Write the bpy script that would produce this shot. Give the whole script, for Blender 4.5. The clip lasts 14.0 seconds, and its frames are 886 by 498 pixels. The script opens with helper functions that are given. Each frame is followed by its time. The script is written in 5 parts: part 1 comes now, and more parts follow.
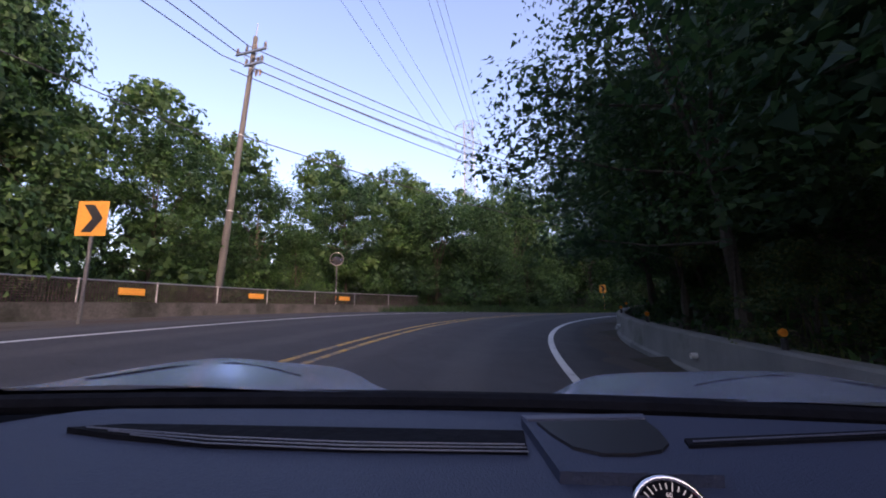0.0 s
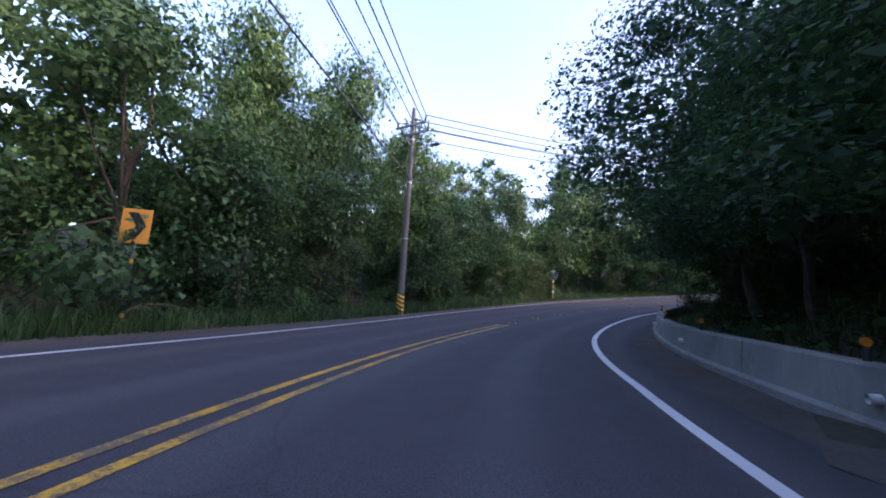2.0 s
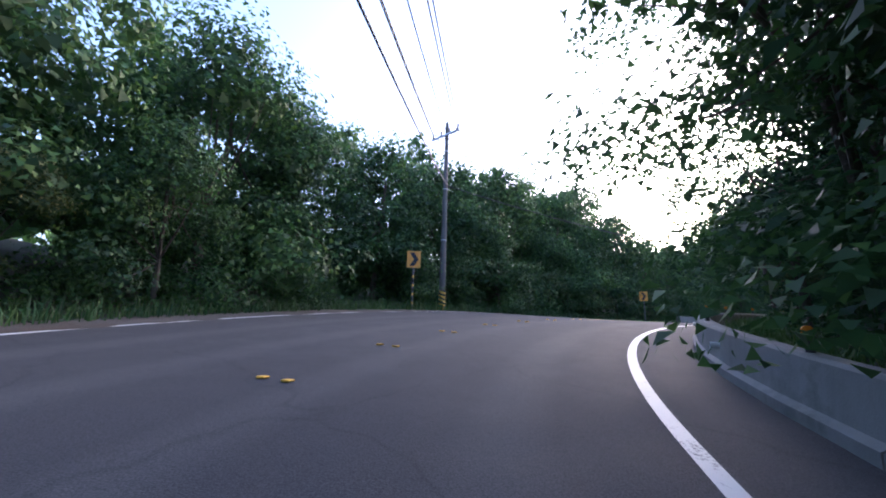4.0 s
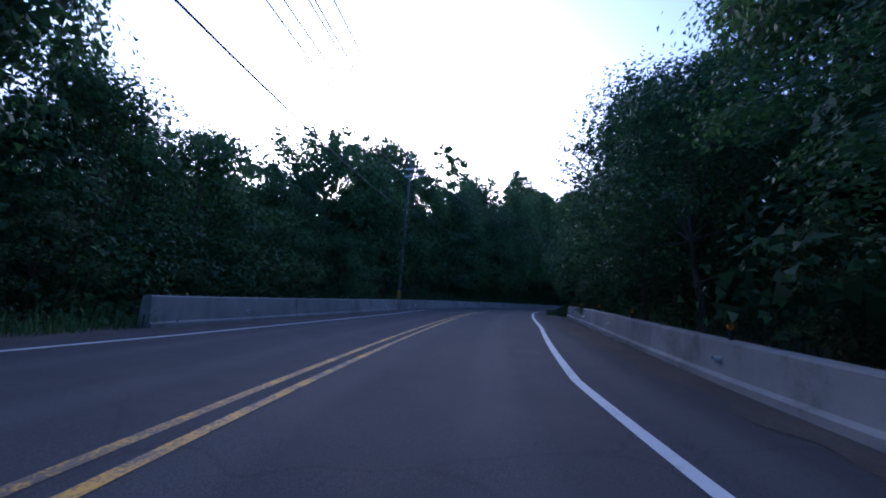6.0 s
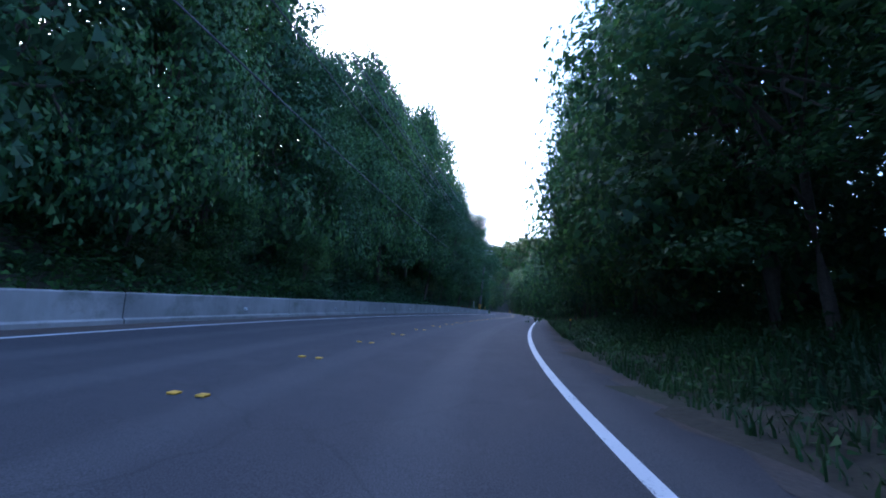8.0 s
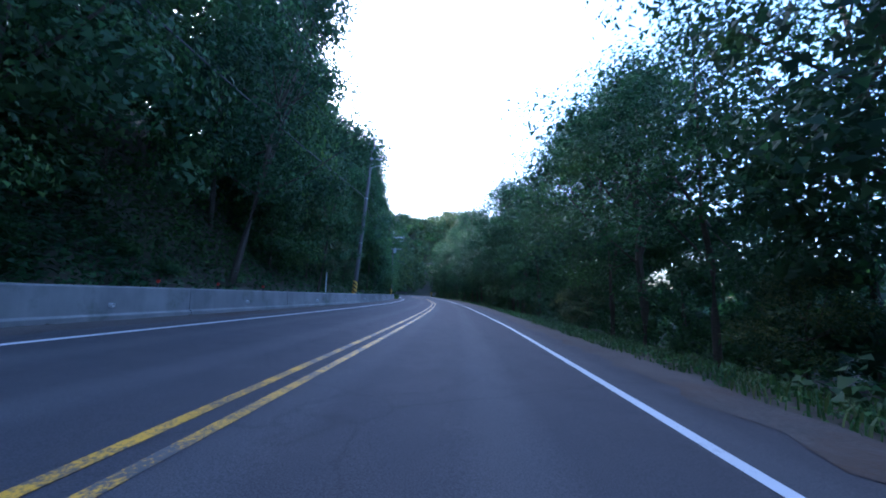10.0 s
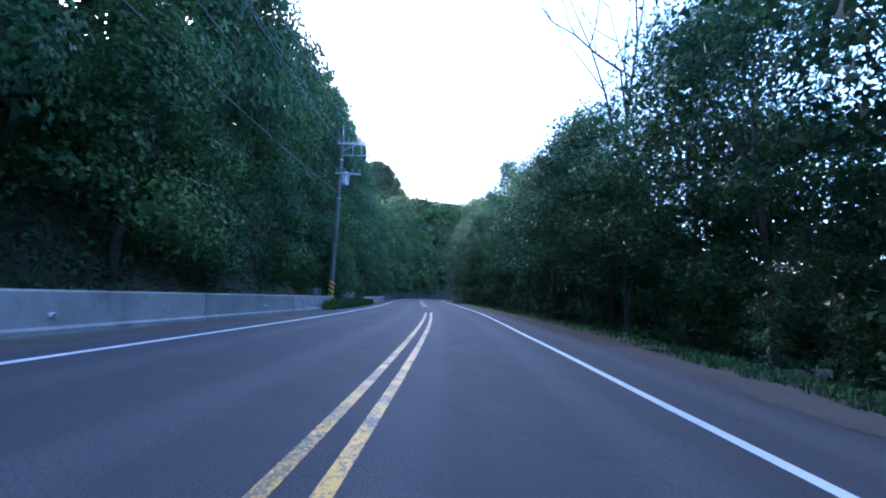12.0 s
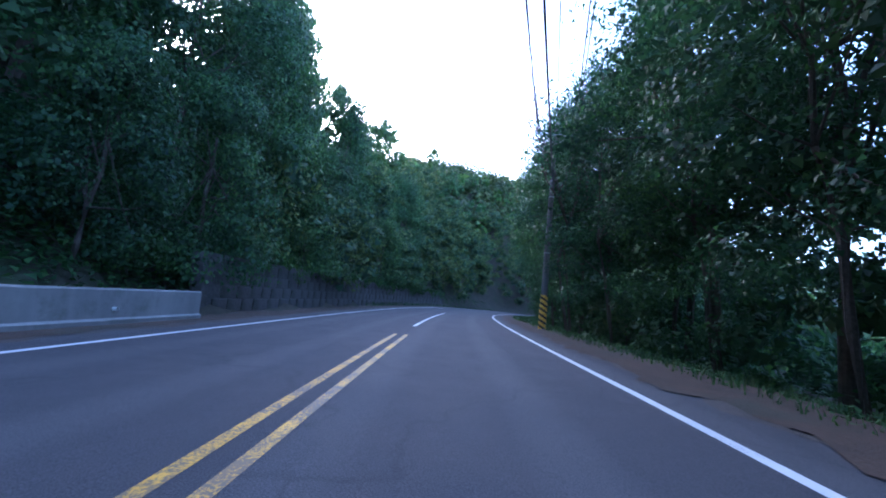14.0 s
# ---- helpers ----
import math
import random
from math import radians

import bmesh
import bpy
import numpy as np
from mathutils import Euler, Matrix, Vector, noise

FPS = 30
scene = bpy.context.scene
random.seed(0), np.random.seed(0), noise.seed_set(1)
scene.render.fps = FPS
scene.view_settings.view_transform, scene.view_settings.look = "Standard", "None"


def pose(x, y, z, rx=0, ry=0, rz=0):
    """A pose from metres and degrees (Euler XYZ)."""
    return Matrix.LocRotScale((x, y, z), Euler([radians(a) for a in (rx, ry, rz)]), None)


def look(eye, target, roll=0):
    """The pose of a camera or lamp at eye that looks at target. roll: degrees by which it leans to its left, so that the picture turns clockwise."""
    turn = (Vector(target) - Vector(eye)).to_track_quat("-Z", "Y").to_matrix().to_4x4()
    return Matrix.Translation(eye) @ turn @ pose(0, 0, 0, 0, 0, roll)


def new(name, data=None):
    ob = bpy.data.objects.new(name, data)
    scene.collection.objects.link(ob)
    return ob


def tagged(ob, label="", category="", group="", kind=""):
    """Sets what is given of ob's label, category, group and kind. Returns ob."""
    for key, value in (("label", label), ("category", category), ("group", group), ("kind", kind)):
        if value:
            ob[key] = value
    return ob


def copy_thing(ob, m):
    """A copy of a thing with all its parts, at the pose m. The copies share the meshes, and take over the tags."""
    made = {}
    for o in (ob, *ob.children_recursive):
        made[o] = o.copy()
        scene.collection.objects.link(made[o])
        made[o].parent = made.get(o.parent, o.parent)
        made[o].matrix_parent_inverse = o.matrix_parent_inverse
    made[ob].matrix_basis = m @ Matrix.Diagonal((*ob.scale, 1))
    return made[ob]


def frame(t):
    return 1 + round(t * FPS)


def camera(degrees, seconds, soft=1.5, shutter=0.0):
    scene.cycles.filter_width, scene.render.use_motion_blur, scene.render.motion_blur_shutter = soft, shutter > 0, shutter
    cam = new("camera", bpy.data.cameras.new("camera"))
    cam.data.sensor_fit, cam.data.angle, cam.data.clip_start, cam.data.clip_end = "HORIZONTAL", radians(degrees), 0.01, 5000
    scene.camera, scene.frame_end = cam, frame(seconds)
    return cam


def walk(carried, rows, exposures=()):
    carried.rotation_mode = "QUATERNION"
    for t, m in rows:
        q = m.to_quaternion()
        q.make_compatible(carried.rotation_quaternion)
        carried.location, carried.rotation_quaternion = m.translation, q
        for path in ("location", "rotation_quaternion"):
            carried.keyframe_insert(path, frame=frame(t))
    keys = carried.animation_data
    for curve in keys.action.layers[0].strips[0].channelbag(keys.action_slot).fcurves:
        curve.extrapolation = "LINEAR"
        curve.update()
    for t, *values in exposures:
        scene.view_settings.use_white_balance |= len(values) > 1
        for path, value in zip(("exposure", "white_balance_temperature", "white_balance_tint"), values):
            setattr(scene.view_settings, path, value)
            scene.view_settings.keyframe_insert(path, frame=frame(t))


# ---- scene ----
from mathutils.bvhtree import BVHTree

cam = camera(99.9, 14.0, soft=1.9)
PATH = [
    (0, (42.339, -34.847, -1.936), (40.374, -34.734, -1.583), -1.13),
    (0.5, (34.971, -33.287, -1.603), (33.064, -32.777, -1.282), -0.95),
    (1, (28.116, -30.114, -1.318), (26.375, -29.183, -0.997), -0.45),
    (1.5, (22.092, -25.265, -1.108), (20.615, -23.955, -0.791), 1.28),
    (2, (17.294, -19.539, -0.961), (16.078, -17.978, -0.675), 3.27),
    (2.5, (14.018, -13.493, -0.838), (13.162, -11.706, -0.569), 4.70),
    (3, (12.452, -7.201, -0.671), (12.087, -5.255, -0.389), 4.18),
    (3.5, (12.647, -0.896, -0.236), (12.848, 1.053, 0.164), 3.15),
    (4, (14.806, 5.005, 0.530), (15.638, 6.776, 0.945), 1.79),
    (4.5, (19.027, 10.031, 1.307), (20.416, 11.419, 1.682), 0.67),
    (5, (25.056, 13.812, 1.795), (26.797, 14.749, 2.097), 0.01),
    (5.5, (32.384, 16.347, 2.048), (34.274, 16.931, 2.342), 0.91),
    (6, (40.541, 17.933, 2.268), (42.485, 18.292, 2.570), 2.96),
    (6.5, (49.214, 18.709, 2.503), (51.183, 18.863, 2.819), 4.31),
    (7, (58.157, 18.687, 2.739), (60.132, 18.677, 3.051), 4.92),
    (7.5, (67.210, 18.014, 2.943), (69.186, 17.885, 3.223), 4.31),
    (8, (76.325, 16.407, 3.146), (78.258, 16.002, 3.459), 4.25),
    (8.5, (85.344, 13.379, 3.323), (87.207, 12.706, 3.599), 3.93),
    (9, (94.292, 9.343, 3.433), (96.106, 8.542, 3.698), 3.68),
    (9.5, (103.366, 4.921, 3.495), (105.173, 4.104, 3.752), 3.34),
    (10, (112.704, 0.458, 3.524), (114.523, -0.335, 3.774), 2.77),
    (10.5, (122.261, -4.015, 3.533), (124.082, -4.796, 3.801), 2.36),
    (11, (131.906, -8.431, 3.525), (133.739, -9.190, 3.784), 2.66),
    (11.5, (141.768, -12.611, 3.550), (143.621, -13.316, 3.815), 3.05),
    (12, (152.217, -16.727, 3.621), (154.088, -17.382, 3.882), 3.24),
    (12.5, (163.289, -20.727, 3.692), (165.179, -21.329, 3.947), 4.20),
    (13, (174.667, -24.622, 3.745), (176.567, -25.195, 3.995), 4.61),
    (13.5, (186.258, -28.248, 3.801), (188.174, -28.762, 4.053), 5.19),
    (14, (198.053, -31.600, 3.877), (199.975, -32.074, 4.157), 6.35),
]
walk(cam, [(t, look(eye, target, roll)) for t, eye, target, roll in PATH],
     exposures=[(0.0, 1.9, 6550, 37), (0.5, 2.15, 6000, 43), (1.5, 2.65, 6000, 40), (3.0, 3.15, 5700, 31), (5.3, 1.7, 4950, 24), (6.5, 1.2, 4350, 32), (7.5, 2.05, 4450, 27), (8.0, 2.95, 4800, 23), (10.5, 3.4, 4650, 22), (11.0, 3.7, 4650, 21), (11.5, 3.6, 4650, 20), (12.0, 3.5, 4650, 21), (12.5, 3.1, 4600, 21), (13.0, 3.1, 4600, 21), (13.5, 3.1, 4600, 21), (14.0, 3.6, 4750, 24)])

# ---- light: evening sky, the sun low and veiled behind the hills ----
SUN_HEADING, SUN_HEIGHT = -70.0, 14.0
world = bpy.data.worlds.new("evening_sky")
scene.world = world
world.use_nodes = True
wn = world.node_tree
for n in list(wn.nodes):
    wn.nodes.remove(n)
sky = wn.nodes.new("ShaderNodeTexSky")
sky.sky_type = "NISHITA"
sky.sun_disc = False
sky.sun_elevation = radians(SUN_HEIGHT)
sky.sun_rotation = radians(-SUN_HEADING)
sky.air_density, sky.dust_density, sky.ozone_density = 1.0, 5.0, 1.5
back = wn.nodes.new("ShaderNodeBackground")
back.inputs["Strength"].default_value = 0.15
wout = wn.nodes.new("ShaderNodeOutputWorld")
wn.links.new(sky.outputs[0], back.inputs["Color"])
wn.links.new(back.outputs[0], wout.inputs["Surface"])
sun_data = bpy.data.lights.new("sun", "SUN")
sun_data.energy, sun_data.angle, sun_data.color = 0.2, radians(12), (1.0, 0.88, 0.72)
sun = new("sun", sun_data)
sun.matrix_world = pose(0, 0, 60, 90 - SUN_HEIGHT, 0, SUN_HEADING + 180)


# ---- materials ----
def material(name, rough=0.6, metal=0.0):
    m = bpy.data.materials.new(name)
    m.use_nodes = True
    nt = m.node_tree
    b = nt.nodes["Principled BSDF"]
    b.inputs["Roughness"].default_value = rough
    b.inputs["Metallic"].default_value = metal
    return m, nt, b


def noise_node(nt, scale, detail=6.0, rough=0.6, coords="Object", stretch=(1, 1, 1)):
    tc = nt.nodes.new("ShaderNodeTexCoord")
    mp = nt.nodes.new("ShaderNodeMapping")
    mp.inputs["Scale"].default_value = stretch
    n = nt.nodes.new("ShaderNodeTexNoise")
    n.inputs["Scale"].default_value, n.inputs["Detail"].default_value = scale, detail
    n.inputs["Roughness"].default_value = rough
    nt.links.new(tc.outputs[coords], mp.inputs["Vector"])
    nt.links.new(mp.outputs[0], n.inputs["Vector"])
    return n.outputs["Fac"]


def ramp(nt, fac, stops):
    r = nt.nodes.new("ShaderNodeValToRGB")
    r.color_ramp.elements[0].position, r.color_ramp.elements[0].color = stops[0][0], (*stops[0][1], 1)
    r.color_ramp.elements[1].position, r.color_ramp.elements[1].color = stops[-1][0], (*stops[-1][1], 1)
    for p, c in stops[1:-1]:
        r.color_ramp.elements.new(p).color = (*c, 1)
    nt.links.new(fac, r.inputs[0])
    return r.outputs[0]


def mix(nt, fac, a, b, mode="MIX"):
    x = nt.nodes.new("ShaderNodeMix")
    x.data_type, x.blend_type = "RGBA", mode
    for sock, v in ((x.inputs[0], fac), (x.inputs[6], a), (x.inputs[7], b)):
        if isinstance(v, bpy.types.NodeSocket):
            nt.links.new(v, sock)
        else:
            sock.default_value = v if isinstance(v, float) else (*v, 1)
    return x.outputs[2]


def bump(nt, b, height, strength=0.3, distance=0.02):
    n = nt.nodes.new("ShaderNodeBump")
    n.inputs["Strength"].default_value, n.inputs["Distance"].default_value = strength, distance
    nt.links.new(height, n.inputs["Height"])
    nt.links.new(n.outputs[0], b.inputs["Normal"])


def mottled(name, dark, light, scale, rough=0.8, metal=0.0, fine=40.0, relief=0.3, stain=None, coords="Object", stretch=(1, 1, 1)):
    """A surface with two scales of variation and fine relief."""
    m, nt, b = material(name, rough, metal)
    big = noise_node(nt, scale, coords=coords, stretch=stretch)
    col = ramp(nt, big, [(0.3, dark), (0.7, light)])
    small = noise_node(nt, fine, 3.0, coords=coords)
    col = mix(nt, 0.35, col, ramp(nt, small, [(0.3, tuple(c * 0.55 for c in dark)), (0.7, tuple(min(1, c * 1.35) for c in light))]))
    if stain:
        col = mix(nt, ramp(nt, noise_node(nt, scale * 0.37, 8.0, 0.7, coords), [(0.5, (0, 0, 0)), (0.68, (1, 1, 1))]), col, stain)
    nt.links.new(col, b.inputs["Base Color"])
    if relief:
        bump(nt, b, small, relief)
    return m


def leaf_material(name, tints, glow=0.42, rough=0.55):
    """Leaves: every leaf has its own tint, and lets some light through."""
    m, nt, b = material(name, rough)
    geo = nt.nodes.new("ShaderNodeNewGeometry")
    info = nt.nodes.new("ShaderNodeObjectInfo")
    n = len(tints) - 1
    col = ramp(nt, geo.outputs["Random Per Island"], [(0.02 + 0.96 * k / n, c) for k, c in enumerate(tints)])
    shade = ramp(nt, info.outputs["Random"], [(0.0, (0.68, 0.78, 0.84)), (0.5, (0.95, 1.0, 0.98)), (1.0, (1.12, 1.1, 0.92))])
    col = mix(nt, 1.0, col, shade, "MULTIPLY")
    # random leaf tone in two sizes, which also paints in lit clumps and dark hollows
    patch = ramp(nt, noise_node(nt, 0.7, 3.0), [(0.35, (0.66, 0.72, 0.76)), (0.65, (1.22, 1.18, 0.98))])
    col = mix(nt, 1.0, col, patch, "MULTIPLY")
    stand = ramp(nt, noise_node(nt, 0.16, 2.0), [(0.38, (0.76, 0.84, 0.9)), (0.62, (1.18, 1.1, 0.88))])
    col = mix(nt, 1.0, col, stand, "MULTIPLY")
    nt.links.new(col, b.inputs["Base Color"])
    b.inputs["Specular IOR Level"].default_value = 0.35
    tr = nt.nodes.new("ShaderNodeBsdfTranslucent")
    nt.links.new(col, tr.inputs["Color"])
    ms = nt.nodes.new("ShaderNodeMixShader")
    ms.inputs[0].default_value = glow
    nt.links.new(b.outputs[0], ms.inputs[1])
    nt.links.new(tr.outputs[0], ms.inputs[2])
    nt.links.new(ms.outputs[0], nt.nodes["Material Output"].inputs["Surface"])
    return m


def asphalt_material():
    m, nt, b = material("asphalt", 0.62)
    big = noise_node(nt, 0.18, 4.0)
    mid = noise_node(nt, 1.6, 8.0, 0.7)
    grit = noise_node(nt, 90.0, 2.0)
    col = ramp(nt, big, [(0.3, (0.038, 0.038, 0.042)), (0.7, (0.058, 0.058, 0.060))])
    col = mix(nt, 0.4, col, ramp(nt, mid, [(0.35, (0.030, 0.031, 0.034)), (0.65, (0.069, 0.068, 0.070))]))
    col = mix(nt, 0.3, col, ramp(nt, grit, [(0.35, (0.02, 0.02, 0.022)), (0.7, (0.15, 0.15, 0.15))]))
    # worn wheel tracks and sealed cracks run along the lanes
    uv = nt.nodes.new("ShaderNodeUVMap")
    sep = nt.nodes.new("ShaderNodeSeparateXYZ")
    nt.links.new(uv.outputs[0], sep.inputs[0])
    wave = nt.nodes.new("ShaderNodeMath")
    wave.operation = "SINE"
    mul = nt.nodes.new("ShaderNodeMath")
    mul.operation = "MULTIPLY"
    mul.inputs[1].default_value = 3.6
    nt.links.new(sep.outputs[0], mul.inputs[0])
    nt.links.new(mul.outputs[0], wave.inputs[0])
    track = ramp(nt, wave.outputs[0], [(0.2, (0.88, 0.88, 0.9)), (0.95, (1.14, 1.14, 1.13))])
    col = mix(nt, 1.0, col, track, "MULTIPLY")
    vor = nt.nodes.new("ShaderNodeTexVoronoi")
    vor.feature = "DISTANCE_TO_EDGE"
    vor.inputs["Scale"].default_value = 0.23
    tc = nt.nodes.new("ShaderNodeTexCoord")
    wob = nt.nodes.new("ShaderNodeTexNoise")
    wob.inputs["Scale"].default_value = 0.9
    nt.links.new(tc.outputs["Object"], wob.inputs["Vector"])
    nt.links.new(mix(nt, 0.9, tc.outputs["Object"], wob.outputs["Color"], "ADD"), vor.inputs["Vector"])
    crack = ramp(nt, vor.outputs["Distance"], [(0.0, (0.35, 0.35, 0.36)), (0.006, (1, 1, 1))])
    col = mix(nt, 0.3, col, crack, "MULTIPLY")
    nt.links.new(col, b.inputs["Base Color"])
    nt.links.new(ramp(nt, mid, [(0.3, (0.72,) * 3), (0.7, (0.95,) * 3)]), b.inputs["Roughness"])
    b.inputs["Specular IOR Level"].default_value = 0.3
    bump(nt, b, grit, 0.35, 0.01)
    return m


def paint_material(name, colour, worn, wear):
    """Road paint, scuffed through to the asphalt."""
    m, nt, b = material(name, 0.55)
    n = noise_node(nt, 2.2, 9.0, 0.75)
    fine = noise_node(nt, 38.0, 4.0, 0.7)
    fac = ramp(nt, mix(nt, 0.45, n, fine), [(wear - 0.04, (1, 1, 1)), (wear + 0.05, (0, 0, 0))])
    col = mix(nt, fac, colour, worn)
    col = mix(nt, ramp(nt, noise_node(nt, 0.6, 4.0), [(0.4, (0, 0, 0)), (0.75, (0.45, 0.45, 0.45))]), col, tuple(c * 0.6 for c in colour))
    nt.links.new(col, b.inputs["Base Color"])
    bump(nt, b, fine, 0.2, 0.005)
    return m


def concrete_material(name, dark, light):
    m, nt, b = material(name, 0.85)
    big = noise_node(nt, 0.7, 6.0)
    run = noise_node(nt, 2.6, 6.0, 0.7, stretch=(1, 1, 0.12))
    fine = noise_node(nt, 55.0, 3.0)
    info = nt.nodes.new("ShaderNodeObjectInfo")
    col = ramp(nt, big, [(0.3, dark), (0.7, light)])
    col = mix(nt, 0.22, col, ramp(nt, run, [(0.3, tuple(c * 0.5 for c in dark)), (0.7, tuple(c * 1.1 for c in light))]))
    col = mix(nt, 1.0, col, ramp(nt, info.outputs["Random"], [(0.0, (0.8, 0.82, 0.8)), (1.0, (1.15, 1.13, 1.1))]), "MULTIPLY")
    moss = ramp(nt, noise_node(nt, 1.1, 8.0, 0.7), [(0.52, (0, 0, 0)), (0.72, (0.7, 0.7, 0.7))])
    col = mix(nt, moss, col, (0.06, 0.07, 0.045))
    nt.links.new(col, b.inputs["Base Color"])
    bump(nt, b, fine, 0.4, 0.01)
    return m


ASPHALT = asphalt_material()
WHITE_PAINT = paint_material("white_road_paint", (0.66, 0.66, 0.64), (0.09, 0.09, 0.09), 0.40)
YELLOW_PAINT = paint_material("yellow_road_paint", (0.70, 0.37, 0.02), (0.08, 0.08, 0.075), 0.50)
CONCRETE = concrete_material("barrier_concrete", (0.17, 0.17, 0.165), (0.30, 0.295, 0.28))
WALL_STONE = mottled("stained_wall_stone", (0.050, 0.048, 0.045), (0.125, 0.118, 0.108), 1.1, 0.95, fine=14.0, relief=0.9, stain=(0.018, 0.022, 0.014))
OLD_CONCRETE = concrete_material("old_wall_concrete", (0.10, 0.10, 0.095), (0.2, 0.195, 0.18))
POLE_CONCRETE = mottled("pole_concrete", (0.075, 0.070, 0.066), (0.135, 0.127, 0.12), 1.5, 0.8)
EARTH = mottled("earth_and_litter", (0.022, 0.022, 0.014), (0.055, 0.046, 0.028), 0.8, 0.95, fine=9.0, relief=0.8, stain=(0.022, 0.036, 0.012))
GRIT = mottled("roadside_grit", (0.04, 0.036, 0.032), (0.085, 0.072, 0.06), 1.2, 0.95, fine=22.0, relief=0.7, stain=(0.06, 0.035, 0.02))
LITTER = mottled("brown_leaf_litter", (0.024, 0.016, 0.010), (0.070, 0.042, 0.025), 1.6, 0.95, fine=26.0, relief=0.8, stain=(0.03, 0.03, 0.018))
STEEL = mottled("galvanised_steel", (0.32, 0.33, 0.34), (0.45, 0.46, 0.47), 6.0, 0.45, 0.9, relief=0.1)
DARK_STEEL = mottled("weathered_steel", (0.10, 0.105, 0.11), (0.18, 0.18, 0.185), 5.0, 0.6, 0.6, relief=0.15)
RUSTY_WIRE = mottled("rusty_netting", (0.030, 0.024, 0.024), (0.062, 0.045, 0.042), 4.0, 0.9, relief=0.1)
CABLE = mottled("cable_sheath", (0.02, 0.02, 0.022), (0.04, 0.04, 0.042), 3.0, 0.6, relief=0)
PORCELAIN = mottled("insulator_porcelain", (0.16, 0.13, 0.12), (0.24, 0.2, 0.18), 8.0, 0.25, relief=0)
SIGN_YELLOW = mottled("sign_orange_yellow", (0.72, 0.27, 0.03), (0.85, 0.36, 0.05), 1.5, 0.5, relief=0.05)
BLACK = mottled("black_paint", (0.012, 0.012, 0.013), (0.022, 0.022, 0.024), 4.0, 0.5, relief=0.05)
STRIPE_YELLOW = mottled("stripe_yellow", (0.68, 0.36, 0.03), (0.8, 0.46, 0.06), 2.0, 0.5, relief=0.05)
AMBER = mottled("amber_reflector", (0.6, 0.17, 0.015), (0.7, 0.26, 0.03), 6.0, 0.25, relief=0)
RED = mottled("red_reflector", (0.45, 0.03, 0.02), (0.6, 0.05, 0.03), 6.0, 0.3, relief=0)
WHITE = mottled("white_enamel", (0.62, 0.62, 0.6), (0.75, 0.75, 0.73), 3.0, 0.4, relief=0.05)
RUST_ORANGE = mottled("orange_enamel", (0.6, 0.24, 0.03), (0.75, 0.33, 0.06), 3.0, 0.5, relief=0.05)
FADED_RIM = mottled("faded_mirror_enamel", (0.20, 0.17, 0.16), (0.33, 0.30, 0.28), 5.0, 0.6, relief=0.05)
PVC = mottled("grey_plastic", (0.5, 0.5, 0.48), (0.62, 0.62, 0.6), 5.0, 0.5, relief=0)
MIRROR, _, _ = material("mirror_face", 0.06, 1.0)
BARK = mottled("bark", (0.035, 0.028, 0.02), (0.10, 0.082, 0.06), 3.0, 0.95, fine=16.0, relief=0.9, stretch=(1, 1, 0.25))
LEAF_DEEP = leaf_material("deep_green_leaves", [(0.027, 0.069, 0.030), (0.038, 0.092, 0.036), (0.051, 0.122, 0.042), (0.078, 0.157, 0.056)])
LEAF_MID = leaf_material("mid_green_leaves", [(0.036, 0.083, 0.030), (0.051, 0.120, 0.039), (0.074, 0.157, 0.048), (0.117, 0.191, 0.062)])
LEAF_OLIVE = leaf_material("olive_leaves", [(0.051, 0.083, 0.033), (0.078, 0.117, 0.040), (0.117, 0.150, 0.051), (0.150, 0.147, 0.060)])
LEAF_YELLOW = leaf_material("yellow_green_leaves", [(0.090, 0.127, 0.038), (0.134, 0.172, 0.051), (0.179, 0.209, 0.066)])
# shade inside the crowns is partly put into this darker, less translucent tint
LEAF_DARK = leaf_material("shade_tinted_inner_leaves", [(0.040, 0.080, 0.042), (0.060, 0.115, 0.050)], 0.3, 0.7)
GRASS = leaf_material("grass_blades", [(0.026, 0.072, 0.022), (0.042, 0.105, 0.032), (0.065, 0.130, 0.042), (0.101, 0.126, 0.062)], 0.3, 0.6)


# ---- builders ----
def mesh_of(name, verts, faces, mat, smooth=False):
    me = bpy.data.meshes.new(name)
    me.from_pydata([tuple(v) for v in verts], [], [tuple(f) for f in faces])
    me.materials.append(mat)
    if smooth:
        me.polygons.foreach_set("use_smooth", [True] * len(me.polygons))
    me.update()
    return me


def part(name, bm, mat, parent=None, label="", m=None, smooth=False):
    """Links a bmesh (or a mesh) as one mesh object under a thing."""
    if isinstance(bm, bmesh.types.BMesh):
        me = bpy.data.meshes.new(name)
        bmesh.ops.recalc_face_normals(bm, faces=bm.faces)
        bm.to_mesh(me)
        bm.free()
        me.materials.append(mat)
        if smooth:
            me.polygons.foreach_set("use_smooth", [True] * len(me.polygons))
    else:
        me = bm
    ob = new(name, me)
    if parent is not None:
        ob.parent = parent
    if m is not None:
        ob.matrix_basis = m
    if label:
        tagged(ob, label)
    return ob


def thing(name, m, label, category, group="", kind=""):
    ob = new(name)
    ob.empty_display_size = 0.3
    ob.matrix_basis = m
    return tagged(ob, label, category, group, kind)


